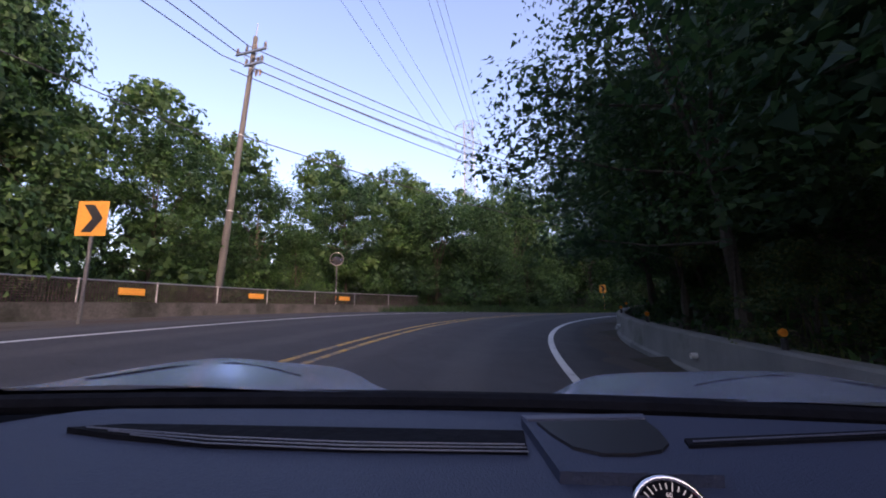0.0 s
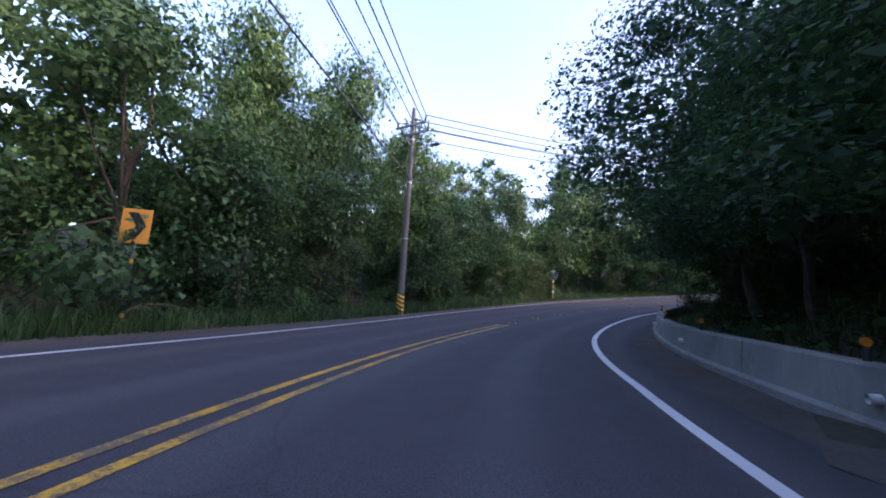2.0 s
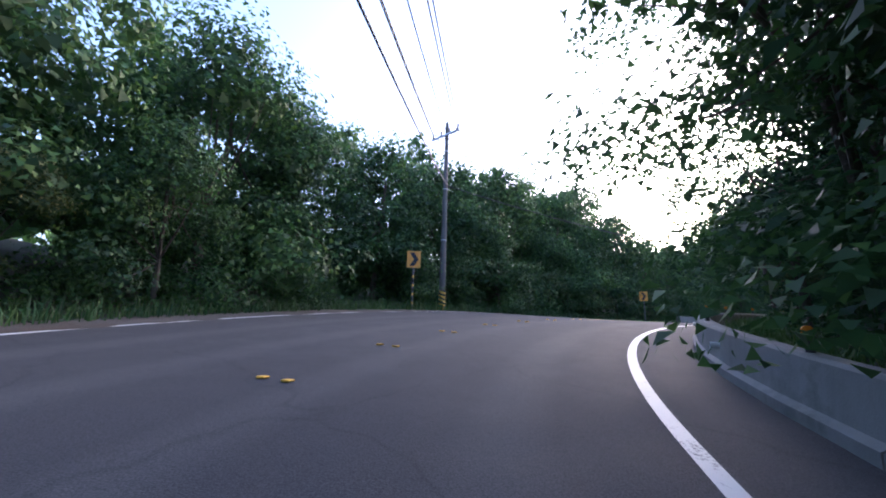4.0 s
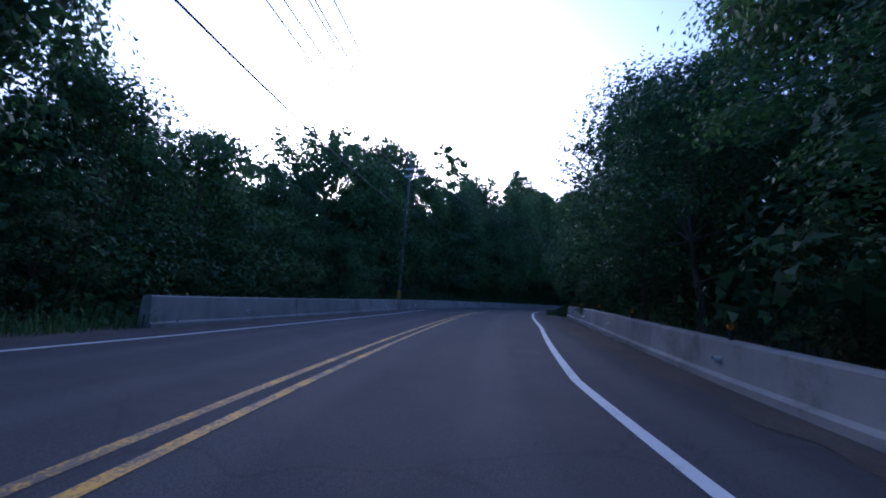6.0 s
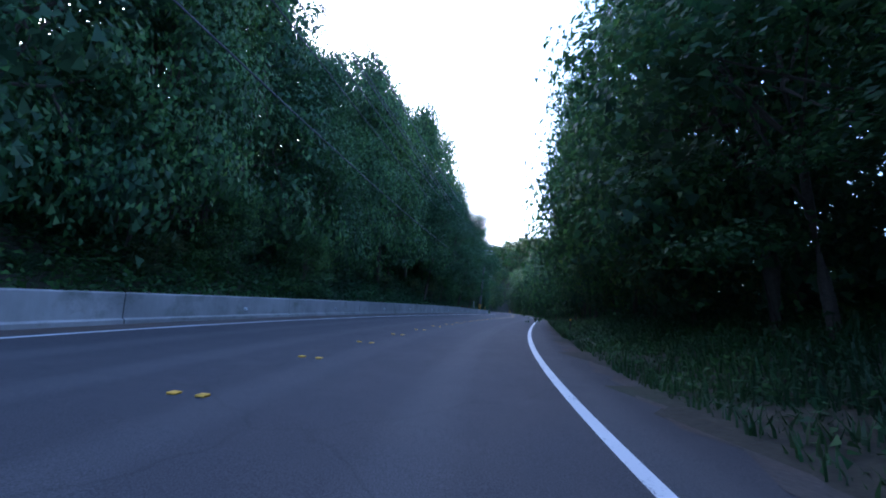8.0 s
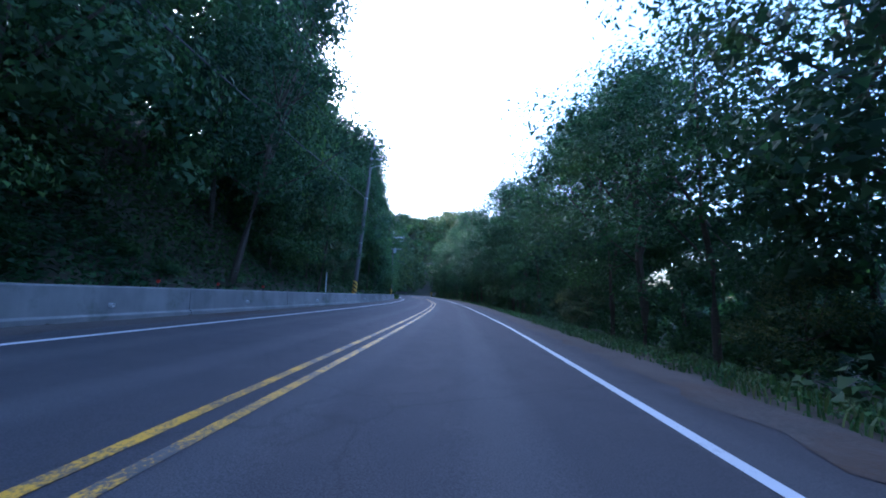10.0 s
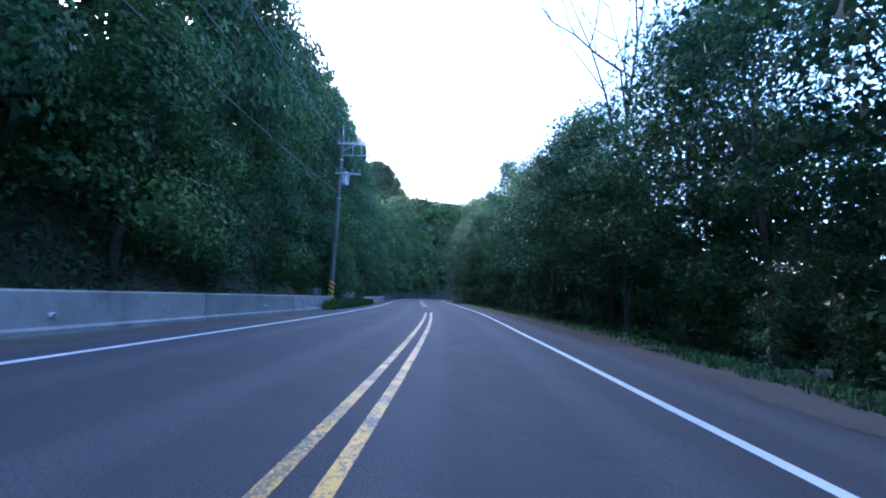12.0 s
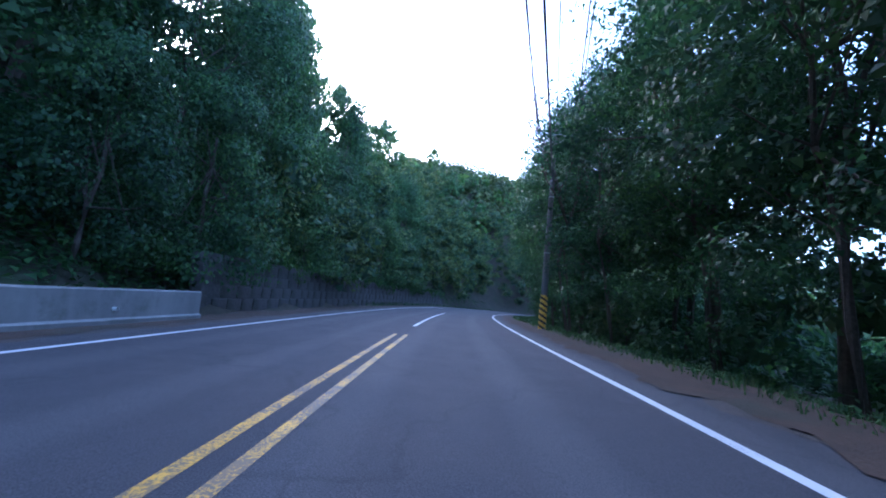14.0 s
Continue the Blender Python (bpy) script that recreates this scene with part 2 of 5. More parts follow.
def tube(bm, a, b, r0, r1=None, sides=10, caps=True):
    a, b = Vector(a), Vector(b)
    r1 = r0 if r1 is None else r1
    q = (b - a).to_track_quat("Z", "Y")
    rings = []
    for p, r in ((a, r0), (b, r1)):
        rings.append([bm.verts.new(p + q @ Vector((r * math.cos(2 * math.pi * k / sides), r * math.sin(2 * math.pi * k / sides), 0))) for k in range(sides)])
    for k in range(sides):
        bm.faces.new((rings[0][k], rings[0][(k + 1) % sides], rings[1][(k + 1) % sides], rings[1][k]))
    if caps:
        bm.faces.new(rings[0][::-1])
        bm.faces.new(rings[1])
    return rings


def bent_tube(points, radius, sides=6):
    bm = bmesh.new()
    rings = []
    pts = [Vector(p) for p in points]
    for k, p in enumerate(pts):
        d = pts[min(k + 1, len(pts) - 1)] - pts[max(k - 1, 0)]
        q = d.to_track_quat("Z", "Y")
        rr = radius[k] if isinstance(radius, (list, tuple)) else radius
        rings.append([bm.verts.new(p + q @ Vector((rr * math.cos(2 * math.pi * j / sides), rr * math.sin(2 * math.pi * j / sides), 0))) for j in range(sides)])
    for a, b in zip(rings, rings[1:]):
        for j in range(sides):
            bm.faces.new((a[j], a[(j + 1) % sides], b[(j + 1) % sides], b[j]))
    bm.faces.new(rings[0][::-1])
    bm.faces.new(rings[-1])
    return bm


def block(bm, size, centre=(0, 0, 0), bevel=0.0, turn=None):
    geo = bmesh.ops.create_cube(bm, size=1.0)
    vs = geo["verts"]
    for v in vs:
        v.co = Vector((v.co.x * size[0], v.co.y * size[1], v.co.z * size[2]))
    if bevel:
        es = list({e for v in vs for e in v.link_edges})
        vs = list({v for f in bmesh.ops.bevel(bm, geom=es, offset=bevel, segments=2, affect="EDGES", profile=0.5)["faces"] for v in f.verts} | {v for v in vs if v.is_valid})
    for v in vs:
        v.co = (turn @ v.co if turn else v.co) + Vector(centre)
    return bm


# ---- the line of the road: its yellow middle line, height and crossfall ----
STATIONS = [
    (87.0, -43.3, -4.4, 4.5), (72.0, -41.3, -3.9, 4.9), (57.0, -39.4, -3.35, 4.9), (42.00, -37.40, -2.72, 4.9),
    (26.51, -32.68, -2.09, 4.2), (15.53, -20.75, -1.94, 0.5), (10.57, -7.41, -1.68, -0.4), (12.89, 6.11, -0.39, 2.0),
    (24.19, 15.69, 0.93, 3.8), (40.28, 19.84, 1.30, 0.8), (58.23, 20.59, 1.70, -1.1), (76.93, 18.79, 2.13, -0.5),
    (95.27, 11.38, 2.44, 0.1), (113.47, 2.08, 2.56, 1.0), (132.46, -7.19, 2.55, 1.1), (152.48, -16.03, 2.63, 0.5),
    (174.90, -23.92, 2.73, -0.8), (198.37, -30.43, 2.82, -2.0), (221.80, -37.60, 3.00, -1.5), (243.50, -48.00, 3.15, 0.0), (261.00, -63.50, 3.25, 0.0),
]
FIRST, LAST = -3.0, 17.0


def spline_table(rows, per):
    """A smooth curve through rows, with per samples from each to the next."""
    p = np.array(rows, float)
    n = len(p)
    a = np.zeros((n, n))
    c = np.zeros((n, p.shape[1]))
    a[0, 0] = a[-1, -1] = 1.0
    for i in range(1, n - 1):
        a[i, i - 1], a[i, i], a[i, i + 1] = 1, 4, 1
        c[i] = 6 * (p[i - 1] - 2 * p[i] + p[i + 1])
    m = np.linalg.solve(a, c)
    u = np.linspace(0, n - 1, (n - 1) * per + 1)
    i = np.minimum(u.astype(int), n - 2)
    b = (u - i)[:, None]
    w = 1 - b
    return w * p[i] + b * p[i + 1] + ((w ** 3 - w) * m[i] + (b ** 3 - b) * m[i + 1]) / 6


LINE = spline_table(STATIONS, 50)
LINE_S = np.linspace(FIRST, LAST, len(LINE))
TAN = np.gradient(LINE[:, :2], axis=0)
TAN /= np.linalg.norm(TAN, axis=1)[:, None]
RIGHT = np.stack([TAN[:, 1], -TAN[:, 0]], 1)
ARC = np.concatenate([[0], np.cumsum(np.linalg.norm(np.diff(LINE[:, :2], axis=0), axis=1))])


def on_road(s, lat, up=0.0):
    """The place at station s, lat metres to the right of the middle line, up metres over the road's surface."""
    x, y, z, bank = (np.interp(s, LINE_S, LINE[:, k]) for k in range(4))
    rx, ry = (np.interp(s, LINE_S, RIGHT[:, k]) for k in range(2))
    side = max(-6.0, min(5.6, lat))
    return Vector((x + lat * rx, y + lat * ry, z - side * math.tan(radians(bank)) + up))


def heading(s):
    """Degrees from +y, to the left, in which the road runs."""
    tx, ty = (np.interp(s, LINE_S, TAN[:, k]) for k in range(2))
    return math.degrees(math.atan2(-tx, ty))


def arc_at(s):
    return float(np.interp(s, LINE_S, ARC))


def station_at(arc):
    return float(np.interp(arc, ARC, LINE_S))


def along(s0, s1, step):
    """Stations from s0 to s1, step metres apart."""
    a0, a1 = arc_at(s0), arc_at(s1)
    n = max(1, round((a1 - a0) / step))
    return [station_at(a0 + (a1 - a0) * k / n) for k in range(n + 1)]


# ---- the ground ----
LEFT_EDGE = [(-3, 7.5), (0.2, 11.0), (1.3, 10.5), (1.6, 7.6), (6.2, 7.6), (6.5, 6.9), (12.85, 7.0), (12.95, 7.9), (13.6, 7.9), (13.75, 7.2), (17, 7.0)]
LEFT_RISE = [(-3, 0.10), (0.9, 0.10), (1.6, 0.30), (4.8, 0.30), (6.0, 0.08), (7.0, 0.3), (8.2, 0.75), (9.6, 1.1), (10.4, 1.5), (17, 1.5)]
LEFT_TOP = [(-3, -1.5), (0.9, -1.0), (1.7, 4.0), (4.8, 4.5), (6.0, 1.5), (7.2, 5.0), (8.2, 12.0), (9.6, 16.0), (10.6, 19.0), (13.5, 17.0), (17, 18.0)]
RIGHT_EDGE = [(-3, 6.2), (6.2, 6.2), (6.8, 7.0), (7.5, 7.0), (7.8, 5.3), (9.6, 5.3), (10.1, 6.2), (17, 6.2)]
RIGHT_RISE = [(-3, 0.9), (3.0, 0.75), (6.5, 0.75), (7.6, 0.6), (9.0, 0.4), (9.9, -0.16), (17, -0.16)]
RIGHT_TOP = [(-3, 7.0), (6.5, 8.0), (7.8, 6.0), (9.2, 3.0), (10.0, -6.5), (17, -7.0)]


def table(rows, s):
    return np.interp(s, [r[0] for r in rows], [r[1] for r in rows])


HILLS = [(900, -25, 250, 95), (900, -125, 244, 80), (294, -62, 25, 24), (294, -95, 25, 26), (365, -125, 42, 50), (440, -20, 56, 60), (330, -180, 36, 50), (320, 80, 36, 50), (-150, 40, 12, 70)]


def terrain(x, y):
    """Height of the land at arrays x, y."""
    x, y = np.asarray(x, float), np.asarray(y, float)
    out = np.zeros(x.shape)
    step = LINE[::4], LINE_S[::4], RIGHT[::4]
    for i in range(0, x.size, 4000):
        px, py = x.ravel()[i:i + 4000], y.ravel()[i:i + 4000]
        d2 = (px[:, None] - step[0][None, :, 0]) ** 2 + (py[:, None] - step[0][None, :, 1]) ** 2
        j = d2.argmin(1)
        far = np.sqrt(d2[np.arange(len(j)), j])
        lat = (px - step[0][j, 0]) * step[2][j, 0] + (py - step[0][j, 1]) * step[2][j, 1]
        s, bank = step[1][j], np.tan(np.radians(step[0][j, 3]))
        side = np.clip(lat, -6.0, 5.6)
        z = step[0][j, 2] - side * bank - 0.05
        left = np.maximum(far - table(LEFT_EDGE, s), 0) * (lat < 0)
        right = np.maximum(far - table(RIGHT_EDGE, s), 0) * (lat >= 0)
        lr, lt = table(LEFT_RISE, s), table(LEFT_TOP, s)
        rr, rt = table(RIGHT_RISE, s), table(RIGHT_TOP, s)
        soft = lambda d, r, t: t * (1 - np.exp(-d * np.abs(r) / np.maximum(np.abs(t), 0.5)))  # noqa: E731
        z = z + np.where(lat < 0, soft(left, lr, lt), soft(right, rr, rt))
        lump = 0.35 * np.sin(px * 0.55 + 1.3 * np.sin(py * 0.31)) * np.sin(py * 0.47 + 0.7)
        z = z + lump * np.clip((far - 8.5) / 4, 0, 1)
        away = np.clip((far - 18) / 28, 0, 1)
        hill = 0 * z
        for hx, hy, hh, hr in HILLS:
            hill = np.maximum(hill, hh * np.exp(-((px - hx) ** 2 + (py - hy) ** 2) / (2 * hr * hr)))
        z = z + hill * away
        out.ravel()[i:i + 4000] = z
    return out


def axis(lo, hi, step):
    near = np.arange(lo, hi + step / 2, step)
    grow = np.array([8, 20, 40, 70, 110, 160, 210, 260, 310, 360, 410, 460, 510, 560, 610, 660, 710, 770, 850, 1000, 1400, 2200])
    return np.concatenate([lo - grow[::-1], near, hi + grow])


def build_ground():
    gx, gy = axis(-40, 290, 1.6), axis(-100, 70, 1.6)
    X, Y = np.meshgrid(gx, gy, indexing="ij")
    Z = terrain(X, Y)
    nx, ny = X.shape
    verts = np.stack([X.ravel(), Y.ravel(), Z.ravel()], 1)
    idx = np.arange(nx * ny).reshape(nx, ny)
    faces = np.stack([idx[:-1, :-1].ravel(), idx[1:, :-1].ravel(), idx[1:, 1:].ravel(), idx[:-1, 1:].ravel()], 1)
    me = mesh_of("ground", verts.tolist(), faces.tolist(), EARTH, smooth=True)
    return tagged(new("ground", me), "brown earth and leaf litter of the wooded slopes", "ground", kind="structure")


build_ground()


def strip(name, s0, s1, lats, mat, label, category, up=0.0, step=0.8, ragged=0.0, kind="structure"):
    """A band that follows the road, between or through the given distances from its middle line."""
    ss = along(s0, s1, step)
    verts, uvs = [], []
    rng = random.Random(len(name) + int(10 * s0))
    for s in ss:
        for k, l in enumerate(lats(s) if callable(lats) else lats):
            edge = ragged * rng.uniform(-1, 1)
            verts.append(on_road(s, l + edge, up))
            uvs.append((l + edge, arc_at(s)))
    n = len(lats(s0) if callable(lats) else lats)
    faces = [(i * n + k, i * n + k + 1, (i + 1) * n + k + 1, (i + 1) * n + k) for i in range(len(ss) - 1) for k in range(n - 1)]
    me = mesh_of(name, verts, faces, mat, smooth=True)
    lay = me.uv_layers.new(name="UVMap")
    for loop in me.loops:
        lay.data[loop.index].uv = uvs[loop.vertex_index]
    me.flip_normals() if me.polygons[0].normal.z < 0 else None
    return tagged(new(name, me), label, category, kind=kind)


strip("road", FIRST, LAST, [-5.2, -4.0, -2.0, 0.0, 2.0, 3.7, 5.0], ASPHALT, "worn dark grey asphalt two-lane mountain road", "road")
strip("pavement_apron", -0.4, 1.6, [-11.2, -9.0, -7.0, -5.1], GRIT, "gritty dark turnout beside the bend", "road shoulder", up=-0.012, ragged=0.2)
strip("shoulder", FIRST, LAST, [4.55, 4.9, 5.5], GRIT, "strip of grit and fallen leaves along the barrier foot", "road shoulder", up=0.008, step=0.4, ragged=0.18)
strip("shoulder", 1.5, LAST, [-6.4, -5.6, -4.75], GRIT, "strip of grit and fallen leaves along the verge", "road shoulder", up=0.008, step=0.4, ragged=0.16)

strip("leaf_litter", 12.4, 16.2, [4.5, 4.95, 5.6, 6.2], LITTER, "brown fallen leaves and soil along the valley verge", "road shoulder", up=0.016, step=0.35, ragged=0.3)
strip("leaf_litter", 13.2, 15.9, [-6.3, -5.7, -5.0], LITTER, "brown fallen leaves and soil below the retaining wall", "road shoulder", up=0.016, step=0.4, ragged=0.2)

RIGHT_LINE = [(-3, 3.6), (1.2, 3.65), (1.7, 3.85), (2.4, 3.8), (2.9, 3.42), (3.4, 3.15), (3.6, 3.05), (3.8, 3.15), (4.2, 3.38), (5.0, 3.5), (5.75, 3.6), (6.0, 3.4), (6.3, 3.25), (6.8, 3.8), (7.4, 3.95), (8.0, 3.65), (10.7, 3.72), (11.2, 3.45), (12.2, 3.0), (12.5, 3.0), (13.2, 3.42), (14.2, 3.72), (17, 3.7)]
LEFT_LINE = [(-3, -4.0), (2.5, -4.0), (3.2, -4.5), (4.5, -4.75), (5.7, -4.8), (6.4, -4.1), (7.2, -3.75), (7.8, -4.7), (8.4, -4.6), (9.5, -4.0), (17, -4.0)]
for edge_line in (RIGHT_LINE, LEFT_LINE):
    strip("road_marking", FIRST, LAST, lambda s: [float(table(edge_line, s)) - 0.065, float(table(edge_line, s)) + 0.065], WHITE_PAINT, "solid white edge line painted on the asphalt", "road marking", up=0.006, step=0.5)
for s0, s1 in ((FIRST, 3.05), (5.2, 7.5), (9.9, 12.93), (13.35, 14.42)):
    for lat in (-0.15, 0.15):
        strip("road_marking", s0, s1, [lat - 0.055, lat + 0.055], YELLOW_PAINT, "worn solid yellow line of the double middle line", "road marking", up=0.006, step=0.5)


strip("road_marking", 14.55, 15.2, [-0.06, 0.06], WHITE_PAINT, "short white dash of the middle line before the bend", "road marking", up=0.006, step=0.5)


def build_stud():
    bm = block(bmesh.new(), (0.09, 0.09, 0.018), (0, 0, 0.009), 0.006)
    return bm


stud = None
for s0, s1 in ((3.1, 5.15), (7.55, 9.85)):
    for s in along(s0, s1, 2.4):
        for lat in (-0.14, 0.14):
            m = Matrix.Translation(on_road(s, lat, 0.004)) @ pose(0, 0, 0, 0, 0, heading(s))
            if stud is None:
                stud = part("road_stud", build_stud(), STRIPE_YELLOW)
                tagged(stud, "small yellow reflective stud on the road's middle line", "road stud", "studs on the middle line")
                stud.matrix_basis = m
            else:
                copy_thing(stud, m)


# ---- concrete barriers ----
INNER_LAT = [(-0.6, 5.5), (2.5, 5.35), (2.9, 5.1), (3.4, 4.5), (4.5, 4.4), (5.6, 4.7), (5.9, 4.85), (6.3, 5.15), (6.9, 5.8), (7.48, 6.12)]
INNER_TOP = [(-0.6, 0.64), (2.5, 0.62), (3.4, 0.56), (5.9, 0.53), (6.4, 0.6), (6.9, 0.66), (7.48, 0.67)]


def barrier(name, s0, s1, lats, face, tops, label, pipes=True):
    """A cast wall in segments. face: +1 when its road side looks right, -1 when left."""
    top = thing(name, Matrix.Translation(on_road((s0 + s1) / 2, table(lats, (s0 + s1) / 2))), label, "barrier", kind="structure")
    base = top.matrix_basis.translation
    ss = along(s0, s1, 6.0)
    rng = random.Random(int(s0 * 10))
    for a, b in zip(ss, ss[1:]):
        inner = along(a, b, 1.5)
        bm = bmesh.new()
        rings = []
        lean = rng.uniform(-0.012, 0.012)
        for k, s in enumerate(inner):
            gap = 0.012 if k == 0 else -0.012 if k == len(inner) - 1 else 0
            st = station_at(arc_at(s) + gap)
            lat, height = float(table(lats, st)), float(table(tops, st))
            profile = [(-0.02, -0.15), (-0.02, 0.10), (0.05, 0.14), (0.085, height - 0.03), (0.115, height), (0.30, height), (0.33, height - 0.03), (0.36, -0.15)]
            rings.append([bm.verts.new(on_road(st, lat - face * (u + lean * v), v) - base) for u, v in profile])
        for r, q in zip(rings, rings[1:]):
            for j in range(len(profile) - 1):
                bm.faces.new((r[j], r[j + 1], q[j + 1], q[j]))
        bm.faces.new(rings[0])
        bm.faces.new(rings[-1][::-1])
        seg = part("segment", bm, CONCRETE, top)
        if pipes:
            mid = station_at((arc_at(a) + arc_at(b)) / 2 + rng.uniform(-1, 1))
            bm = bmesh.new()
            lat = float(table(lats, mid))
            p = on_road(mid, lat + face * 0.02, 0.32) - base
            q = on_road(mid, lat - face * 0.14, 0.33) - base
            for r in (0.045, 0.034):
                tube(bm, p, q, r, r, 12, caps=False)
            part("drain_pipe", bm, PVC, seg, "pale plastic weep pipe")
    return top


barrier("concrete_barrier", -0.6, 7.48, INNER_LAT, -1, INNER_TOP, "weathered grey concrete barrier along the inside of the bends")
barrier("concrete_barrier", 6.45, 12.93, [(6, -5.6), (13, -5.6)], 1, [(6, 0.76), (7.4, 0.76), (8.2, 0.72), (13, 0.72)], "long weathered grey concrete barrier below the wooded slope")
barrier("concrete_barrier", 13.5, 14.42, [(13, -5.6), (15, -5.6)], 1, [(13, 0.74), (15, 0.74)], "short pale concrete barrier between verge and stone wall")


def low_wall():
    """A low old wall behind the grass between the two barriers."""
    top = thing("masonry_wall", Matrix.Translation(on_road(13.3, -7.1)), "low weathered grey masonry wall behind tall grass", "wall", kind="structure")
    base = top.matrix_basis.translation
    ss = along(12.98, 13.62, 2.2)
    rng = random.Random(6)
    for a, b in zip(ss, ss[1:]):
        bm = bmesh.new()
        h = 1.12 + rng.uniform(-0.05, 0.05)
        rings = [[bm.verts.new(on_road(station_at(arc_at(s) + g), -7.1 + u, v) - base) for u, v in ((0.06, -0.2), (0.0, h - 0.04), (-0.03, h), (-0.37, h), (-0.4, -0.2))] for s, g in ((a, 0.012), (b, -0.012))]
        for j in range(4):
            bm.faces.new((rings[0][j], rings[0][j + 1], rings[1][j + 1], rings[1][j]))
        bm.faces.new(rings[0])
        bm.faces.new(rings[1][::-1])
        part("wall_block", bm, OLD_CONCRETE, top)
    return top


low_wall()


def retaining_wall():
    top = thing("retaining_wall", Matrix.Translation(on_road(15.0, -6.6)), "dark stained masonry retaining wall under hanging plants", "wall", kind="structure")
    base = top.matrix_basis.translation
    rng = random.Random(4)
    bm = bmesh.new()
    ss = along(14.47, 16.2, 1.5)
    rings = []
    for s in ss:
        rings.append([bm.verts.new(on_road(s, -6.5 - 0.12 * v + u, v) - base) for u, v in ((0.0, -0.2), (0.0, 1.95), (-0.4, 1.95), (-0.4, -0.2))])
    for r, q in zip(rings, rings[1:]):
        for j in range(3):
            bm.faces.new((r[j], r[j + 1], q[j + 1], q[j]))
    bm.faces.new(rings[0])
    bm.faces.new(rings[-1][::-1])
    part("wall_core", bm, WALL_STONE, top)
    for row in range(4):
        shift = 0.45 * (row % 2)
        a = arc_at(14.49) + shift
        while a < arc_at(16.15):
            w = rng.uniform(0.7, 1.1)
            s = station_at(a + w / 2)
            v = 0.04 + row * 0.45 + 0.21
            bm = block(bmesh.new(), (0.10, w - 0.02, 0.435), (0, 0, 0), 0.025)
            m = Matrix.Translation(on_road(s, -6.49 - 0.12 * v + rng.uniform(-0.02, 0.02), v) - base) @ pose(0, 0, 0, 0, 0, heading(s))
            part("stone", bm, WALL_STONE, top, m=m)
            a += w
    return top


retaining_wall()


# ---- roadside furniture ----
def place_on_ground(s, lat, sink=0.0, turn=0.0):
    p = on_road(s, lat)
    z = float(terrain(np.array([p.x]), np.array([p.y]))[0])
    return Matrix.Translation((p.x, p.y, max(z, -50) - sink)) @ pose(0, 0, 0, 0, 0, heading(s) + turn)


def reflector_post(m, colour, label, high=0.12):
    t = thing("reflector_post", m, label, "reflector", "reflectors along the road")
    bm = bmesh.new()
    tube(bm, (0, 0, -0.02), (0, 0, high), 0.035, 0.03, 10)
    part("post", bm, BLACK, t)
    bm = bmesh.new()
    tube(bm, (0, -0.012, high + 0.06), (0, 0.012, high + 0.06), 0.045, 0.045, 16)
    part("disc", bm, colour, t, "round amber reflector disc" if colour is AMBER else "round red reflector disc")
    return t


proto = None
for s in along(-0.3, 7.35, 4.6):
    m = Matrix.Translation(on_road(s, float(table(INNER_LAT, s)) + 0.21, float(table(INNER_TOP, s)))) @ pose(0, 0, 0, 0, 0, heading(s))
    if proto is None:
        proto = reflector_post(m, AMBER, "amber reflector disc on the concrete barrier's top")
    else:
        copy_thing(proto, m)
proto = None
for s in [station_at(arc_at(10.2) + d) for d in (5.0, 7.4, 10.2)] + [12.7]:
    m = Matrix.Translation(on_road(s, -5.82, 0.72)) @ pose(0, 0, 0, 0, 0, heading(s))
    if proto is None:
        proto = reflector_post(m, RED, "small red reflector on the concrete barrier's top", 0.10)
    else:
        copy_thing(proto, m)


def stripes(bm_black, bm_yellow, radius, z0, z1, turns, lean=0.55, sides=24):
    """Slanting bands of two colours round a pole, as two thin sleeves."""
    n = 40
    for i in range(n):
        for k in range(sides):
            za, zb = z0 + (z1 - z0) * i / n, z0 + (z1 - z0) * (i + 1) / n
            phase = ((i + 0.5) / n * turns + lean * 2 * abs((k + 0.5) / sides * 2 % 2 - 1)) % 1.0
            bm = bm_yellow if phase < 0.55 else bm_black
            ring = []
            for kk, z in ((k, za), (k + 1, za), (k + 1, zb), (k, zb)):
                a = 2 * math.pi * kk / sides
                ring.append(bm.verts.new((radius * math.cos(a), radius * math.sin(a), z)))
            bm.faces.new(ring)
    for bm in (bm_black, bm_yellow):
        bmesh.ops.remove_doubles(bm, verts=bm.verts, dist=0.0005)


def insulator(parent, p, up=1.0):
    bm = bmesh.new()
    z = 0.0
    for r in (0.03, 0.075, 0.035, 0.07, 0.035, 0.06, 0.03):
        tube(bm, (p[0], p[1], p[2] + z), (p[0], p[1], p[2] + z + 0.045 * up), r, r * 0.8, 10)
        z += 0.045 * up
    part("insulator", bm, PORCELAIN, parent)


